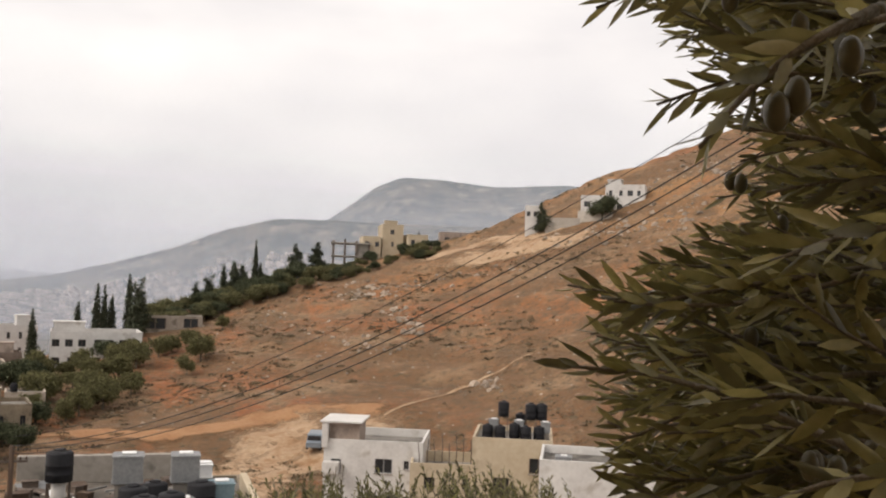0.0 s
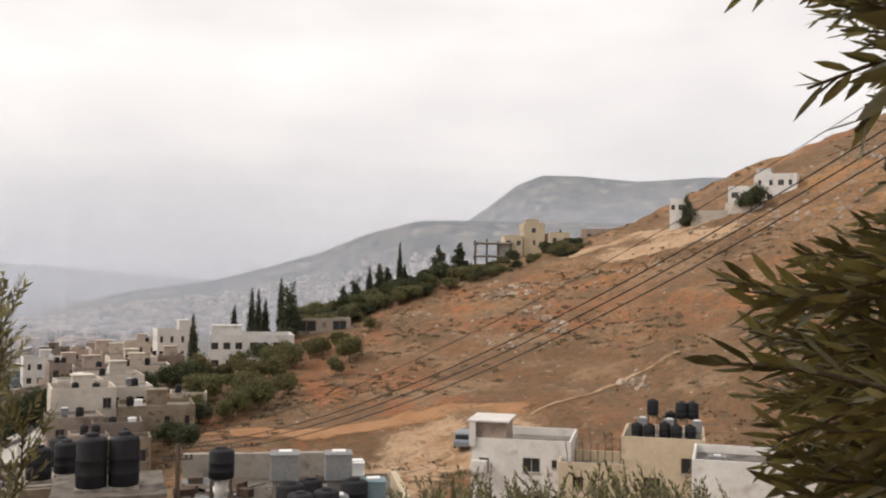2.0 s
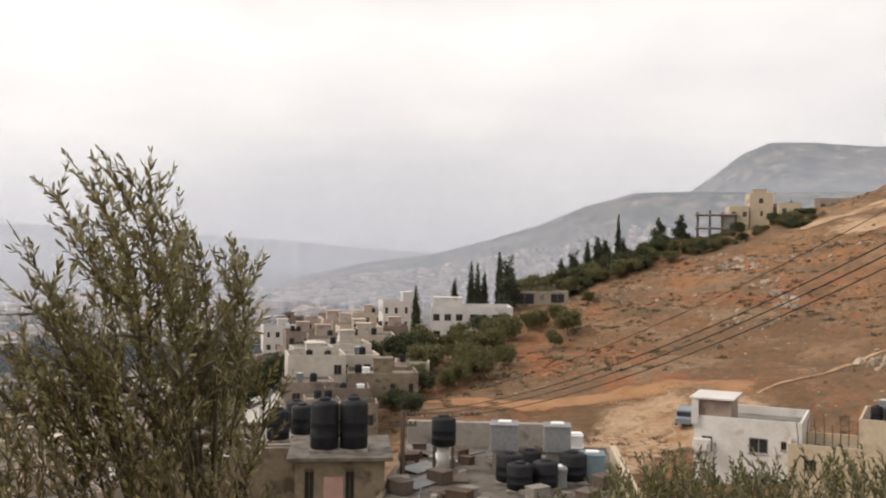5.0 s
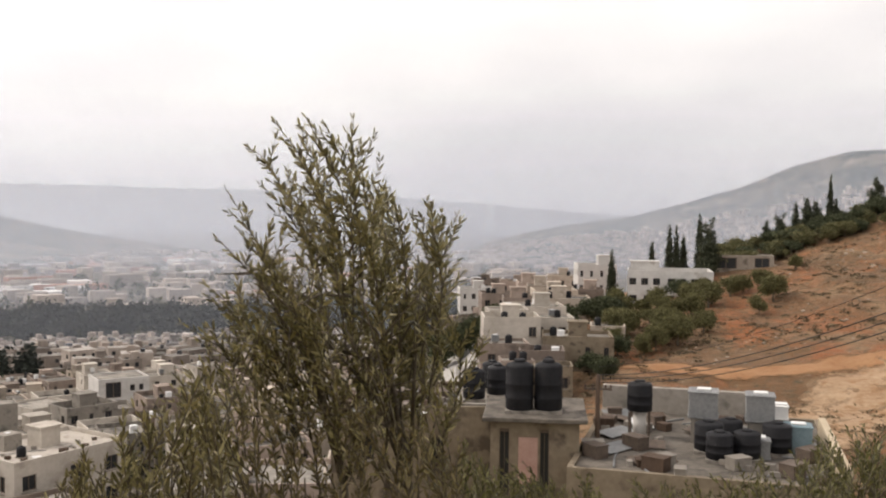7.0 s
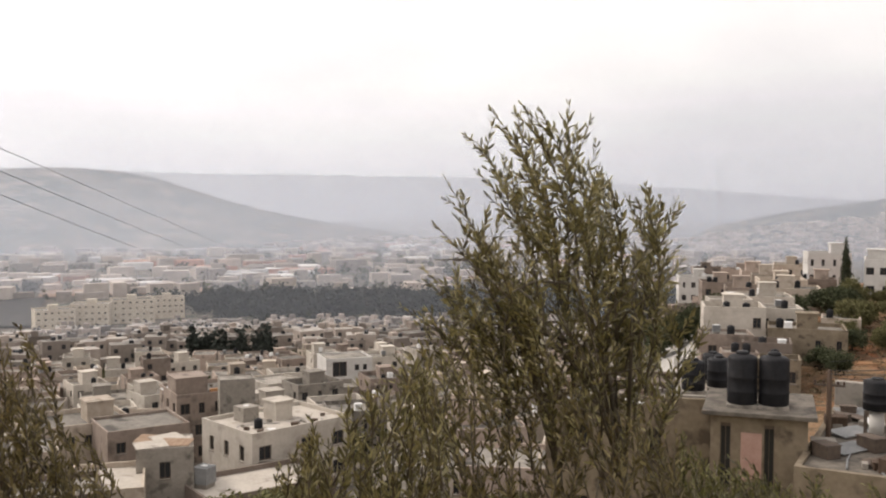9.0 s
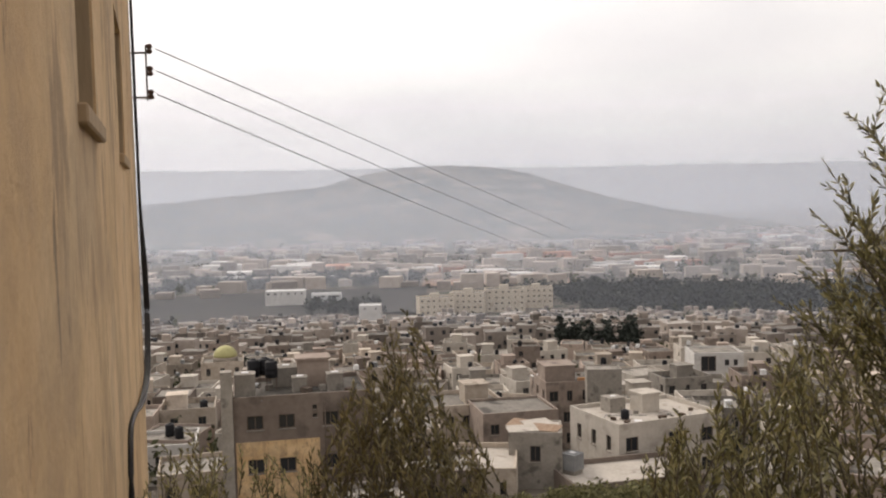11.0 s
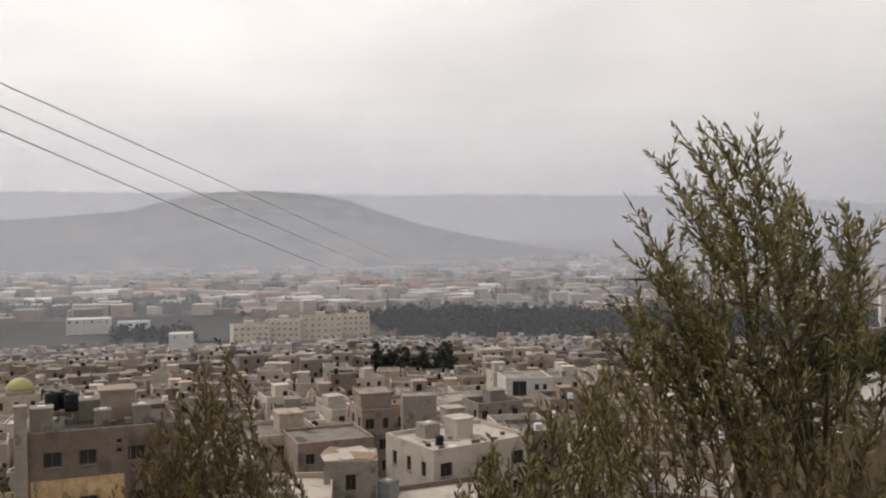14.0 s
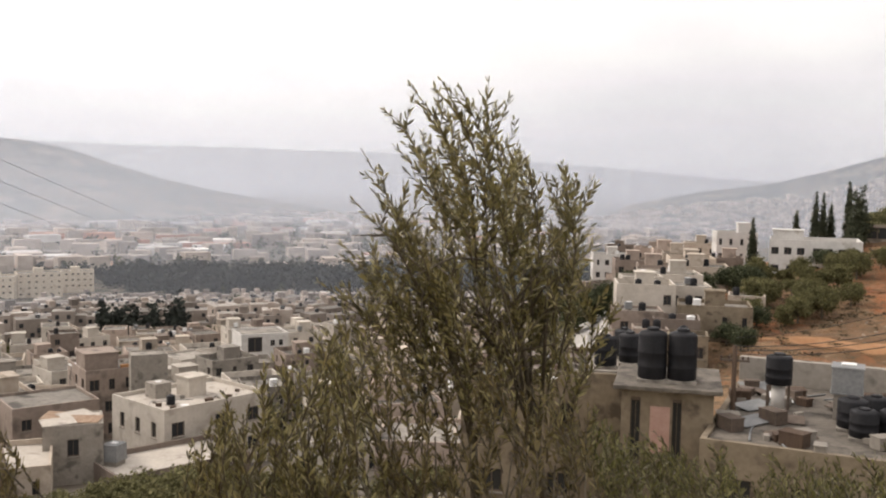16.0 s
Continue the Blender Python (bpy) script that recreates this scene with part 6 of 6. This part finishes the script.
def young_olive():
    """The wind-bent young olive with two stems."""
    fo = Foliage(1)
    rnd = random.Random(4)
    base = on_ground(13, 5.0)
    tops = ((8.2, 8.8, 9.5, 10.4, 12.3, 13.5, 16.0, 17.4, 19.2, 21.0, 22.2, 23.0, 24.5, 27.0), (-9, -5, -1.5, 0.6, 1.0, 2.2, 4.9, 5.6, 4.9, 3.2, 1.0, -2.4, -5.2, -9))
    for az, d in ((10.3, 5.0), (14.6, 5.3)):
        g = on_ground(az, d, 0.1)
        pts = [g.lerp(polar(az + 0.35 * k * k * 0.3, d, EYE - 0.45), k / 6) + Vector((0.02 * math.sin(k * 2 + az), 0.02 * math.cos(k * 3), 0)) for k in range(7)]
        tube_into(fo.twigs, pts, [0.035, 0.03, 0.027, 0.024, 0.02, 0.014, 0.007], 7)
        for k in range(26):
            p = pts[rnd.randrange(3, 7)]
            q = polar(rnd.uniform(9.5, 23), rnd.uniform(4.3, 5.8), EYE + rnd.uniform(-1.0, -0.25))
            tube_into(fo.twigs, [p, p.lerp(q, 0.5) + Vector((0, 0, 0.06)), q], [0.009, 0.006, 0.003], 5)
    plumes = ((9.0, -5.5, 9.8), (9.5, -1.2, 10.0), (10.1, 0.9, 10.4), (11.2, 0.2, 11), (12.3, 1.5, 11.5), (13.4, 2.0, 11.7), (14.6, 2.6, 12.3), (15.4, 4.3, 12.6), (16.3, 5.3, 13.0), (17.4, 5.7, 13.4), (18.6, 4.2, 13.6), (19.3, 5.4, 13.8), (20.8, 3.9, 14.2), (20.2, 1.8, 14.4), (22.0, 1.4, 14.6), (22.6, -1.5, 15.0), (23.2, -4.2, 15.2), (21.4, -0.9, 14.6), (24.6, -6.5, 16), (12.8, -1.5, 11.5), (17.9, 1.0, 13.5), (15.0, 0.5, 12.5), (10.8, -3.0, 10.6), (19.5, -2.5, 14.2), (23.0, -5.0, 15.5), (16.3, -2.0, 13.0), (13.6, -4.0, 12.0), (18.2, -5.0, 14.0), (21, -6.5, 15), (15.5, -6.5, 13), (11.5, -6.5, 11))
    for az, el, foot in plumes:
        d = rnd.uniform(4.5, 5.6)
        tip = polar(az, d, EYE + d * math.tan(radians(el)))
        root_el = el - rnd.uniform(9, 13)
        start = polar(az + (foot - az) * 0.75, 5.1, EYE + 5.1 * math.tan(radians(max(-15, root_el))))
        bend = Vector((rnd.uniform(0.05, 0.12), rnd.uniform(-0.04, 0.04), rnd.uniform(0.0, 0.05)))
        fo.shoot(start, tip, bend, leaf=0.062, gap=0.030, r=0.0045, spread=0.75, width=0.23, bare=0.25)
        n = 13
        for k in range(n):
            f = 0.12 + 0.74 * k / n
            p = start.lerp(tip, f) + bend * math.sin(math.pi * f ** 1.2)
            up = (tip - start).normalized()
            out = Vector((rnd.uniform(-1, 0.75), rnd.uniform(-0.8, 0.8), rnd.uniform(-0.1, 0.5))).normalized()
            ln = rnd.uniform(0.16, 0.38) * (1.15 - 0.6 * f)
            fo.shoot(p, p + (up * 0.8 + out * 0.62).normalized() * ln, (rnd.uniform(-0.01, 0.03), 0, 0.01), leaf=0.060, gap=0.028, r=0.0022, spread=0.75, width=0.23, bare=0.05)
    for k in range(110):
        az, d = rnd.uniform(9.2, 25), rnd.uniform(4.4, 5.8)
        top = table(az, *tops)
        el = top - (top + 16.0) * rnd.uniform(0.3, 0.85)
        tip = polar(az, d, EYE + d * math.tan(radians(el)))
        lean = Vector((rnd.uniform(-0.15, 0.6), rnd.uniform(-0.4, 0.4), -1)).normalized()
        fo.shoot(tip + lean * rnd.uniform(0.2, 0.45), tip, (rnd.uniform(0.0, 0.05), rnd.uniform(-0.03, 0.03), 0), leaf=0.058, gap=0.029, spread=0.8, width=0.23)
    fo.make("olive_tree", "slender young olive tree bent by the wind", "tree", LEAF, base)


young_olive()


def shrub(seed, a0, a1, d0, d1, tops, count, mat, label, name="olive_shrub", leaf=0.058, ln=(0.2, 0.5)):
    """Low shoots filling a stretch of bearings below the tips given."""
    fo = Foliage(seed)
    rnd = random.Random(seed)
    base = on_ground((a0 + a1) / 2, (d0 + d1) / 2)
    for k in range(count):
        az, d = rnd.uniform(a0, a1), rnd.uniform(d0, d1)
        top = table(az, *tops)
        el = top - (rnd.uniform(-0.3, 1.6) if k < count * 0.12 else rnd.uniform(0.5, 10))
        tip = polar(az, d, EYE + d * math.tan(radians(el)))
        lean = Vector((rnd.uniform(-0.4, 0.65), rnd.uniform(-0.5, 0.5), -1)).normalized()
        fo.shoot(tip + lean * rnd.uniform(*ln), tip, (rnd.uniform(-0.02, 0.06), rnd.uniform(-0.03, 0.03), 0), leaf=leaf, gap=0.029, spread=0.75, width=0.22)
    for k in range(14):
        g = on_ground(rnd.uniform(a0, a1), rnd.uniform(d0, d1), 0.05)
        ta = rnd.uniform(a0, a1)
        t = polar(ta, (d0 + d1) / 2, EYE + (d0 + d1) / 2 * math.tan(radians(table(ta, *tops) - 5)))
        tube_into(fo.twigs, [g, g.lerp(t, 0.5) + Vector((0.05, 0, 0.03)), t], [0.012, 0.009, 0.004], 5)
    fo.make(name, label, "shrub", mat, base, "shrubs below the camera")


shrub(51, 22, 32, 3.6, 5.2, ((22, 24, 26, 27.5, 29, 30, 31, 32), (-8, -8.5, -10, -11.5, -14, -12.6, -15, -16)), 230, LEAF, "olive shrub with upright shoots")
shrub(52, 41.5, 52, 4.2, 5.4, ((41.5, 42.6, 43.4, 44.4, 45.2, 46.3, 47.4, 48.6, 50, 52), (-16, -13.5, -11.8, -13.2, -9.2, -7.0, -8.6, -9.6, -11.5, -15)), 270, LEAF_DRY, "thin brownish shrub with tall shoots")
shrub(53, -12, 8, 5.0, 7.0, ((-12, -8, -5, 0, 4, 6, 8), (-13, -14.6, -15.5, -15.4, -14.9, -14.4, -13.4)), 900, LEAF_GREEN, "dense green shrub below the camera", leaf=0.055)
shrub(54, -32, -12, 5.5, 8.0, ((-32, -28, -25, -22, -19, -16, -12), (-11.2, -10.7, -10.2, -11.0, -11.0, -11.1, -12.6)), 1150, LEAF_GREEN, "dense olive shrub below the camera", leaf=0.055)
shrub(55, 52, 62, 5.0, 8.0, ((52, 55, 58, 60, 62), (-15.5, -14.5, -13.6, -13.2, -13.5)), 170, LEAF, "grey-green shrub by the wall foot")
shrub(56, 8, 24, 4.0, 5.2, ((8, 12, 18, 24), (-12.5, -11.5, -10.5, -9.5)), 150, LEAF_DRY, "brownish olive shoots round the young tree")


def big_olive():
    """The fruiting olive close beside the camera."""
    fo = Foliage(7)
    rnd = random.Random(8)
    base = on_ground(-62, 2.6)
    trunk = [base + Vector((0, 0, -0.1)), base + Vector((-0.1, 0.05, 0.9)), polar(-58, 2.4, EYE + 0.2), polar(-54, 2.3, EYE + 1.2)]
    tube_into(fo.twigs, trunk, [0.11, 0.09, 0.07, 0.04], 9)
    edge = ((-17, -12, -8, -4, -1, 1, 4, 7, 10, 13, 16, 20), (-35, -34.5, -34, -33.5, -33, -34.5, -39, -40.5, -40, -38, -36, -33.5))
    for k in range(390):
        el = rnd.uniform(-18, 21)
        e = table(el, *edge)
        az = e - abs(rnd.gauss(0, 7)) - 0.5 if k > 40 else e - rnd.uniform(-0.5, 1.2)
        if az < -62:
            continue
        d = rnd.uniform(0.95, 2.2)
        tip = polar(az, d, EYE + d * math.tan(radians(el)))
        way = (polar(az - 22, d + 0.3, tip.z - rnd.uniform(-0.12, 0.2)) - tip).normalized()
        ln = rnd.uniform(0.25, 0.5)
        fo.shoot(tip + way * ln, tip, (0, 0, rnd.uniform(-0.04, 0.05)), leaf=0.06, gap=0.022, spread=0.72, width=0.2)
    # closest sprays
    for az, el, d, daz, del_, ln in ((-32.8, 16.5, 0.95, -14, 2.5, 0.26), (-36.5, 11.0, 1.0, -14, 1.5, 0.24), (-31.6, 0.3, 1.15, -14, -4.5, 0.28), (-39, 8.5, 0.62, -9, 7, 0.16), (-41, 12, 0.7, -10, 3, 0.2), (-40, -6, 0.75, -12, -1, 0.22), (-42, -12, 0.7, -12, 3, 0.22), (-37, -13, 0.9, -12, -2, 0.25), (-43, 2, 0.72, -12, 2, 0.22), (-38, 17.5, 0.8, -10, 3, 0.22), (-32.0, -4.5, 0.8, -13, -3, 0.26)):
        tip = polar(az, d, EYE + d * math.tan(radians(el)))
        q = polar(az + daz, d * 1.1, EYE + d * 1.1 * math.tan(radians(el + del_)))
        start = tip + (q - tip).normalized() * ln
        fo.shoot(start, tip, (0, 0, 0.015), leaf=0.058, gap=0.0165, spread=0.8, width=0.2)
        for j in range(3):
            fo.olive(start.lerp(tip, rnd.uniform(0.0, 0.5)) + Vector((rnd.uniform(-0.01, 0.01), 0.01, -0.025)))
    for j in range(60):
        az, el, d = rnd.uniform(-56, -40), rnd.uniform(-14, 18), rnd.uniform(1.0, 2.0)
        fo.olive(polar(az, d, EYE + d * math.tan(radians(el))))
    fo.make("fruiting_olive", "dense dark olive tree with small fruit beside the camera", "tree", LEAF_NEAR, base)


big_olive()
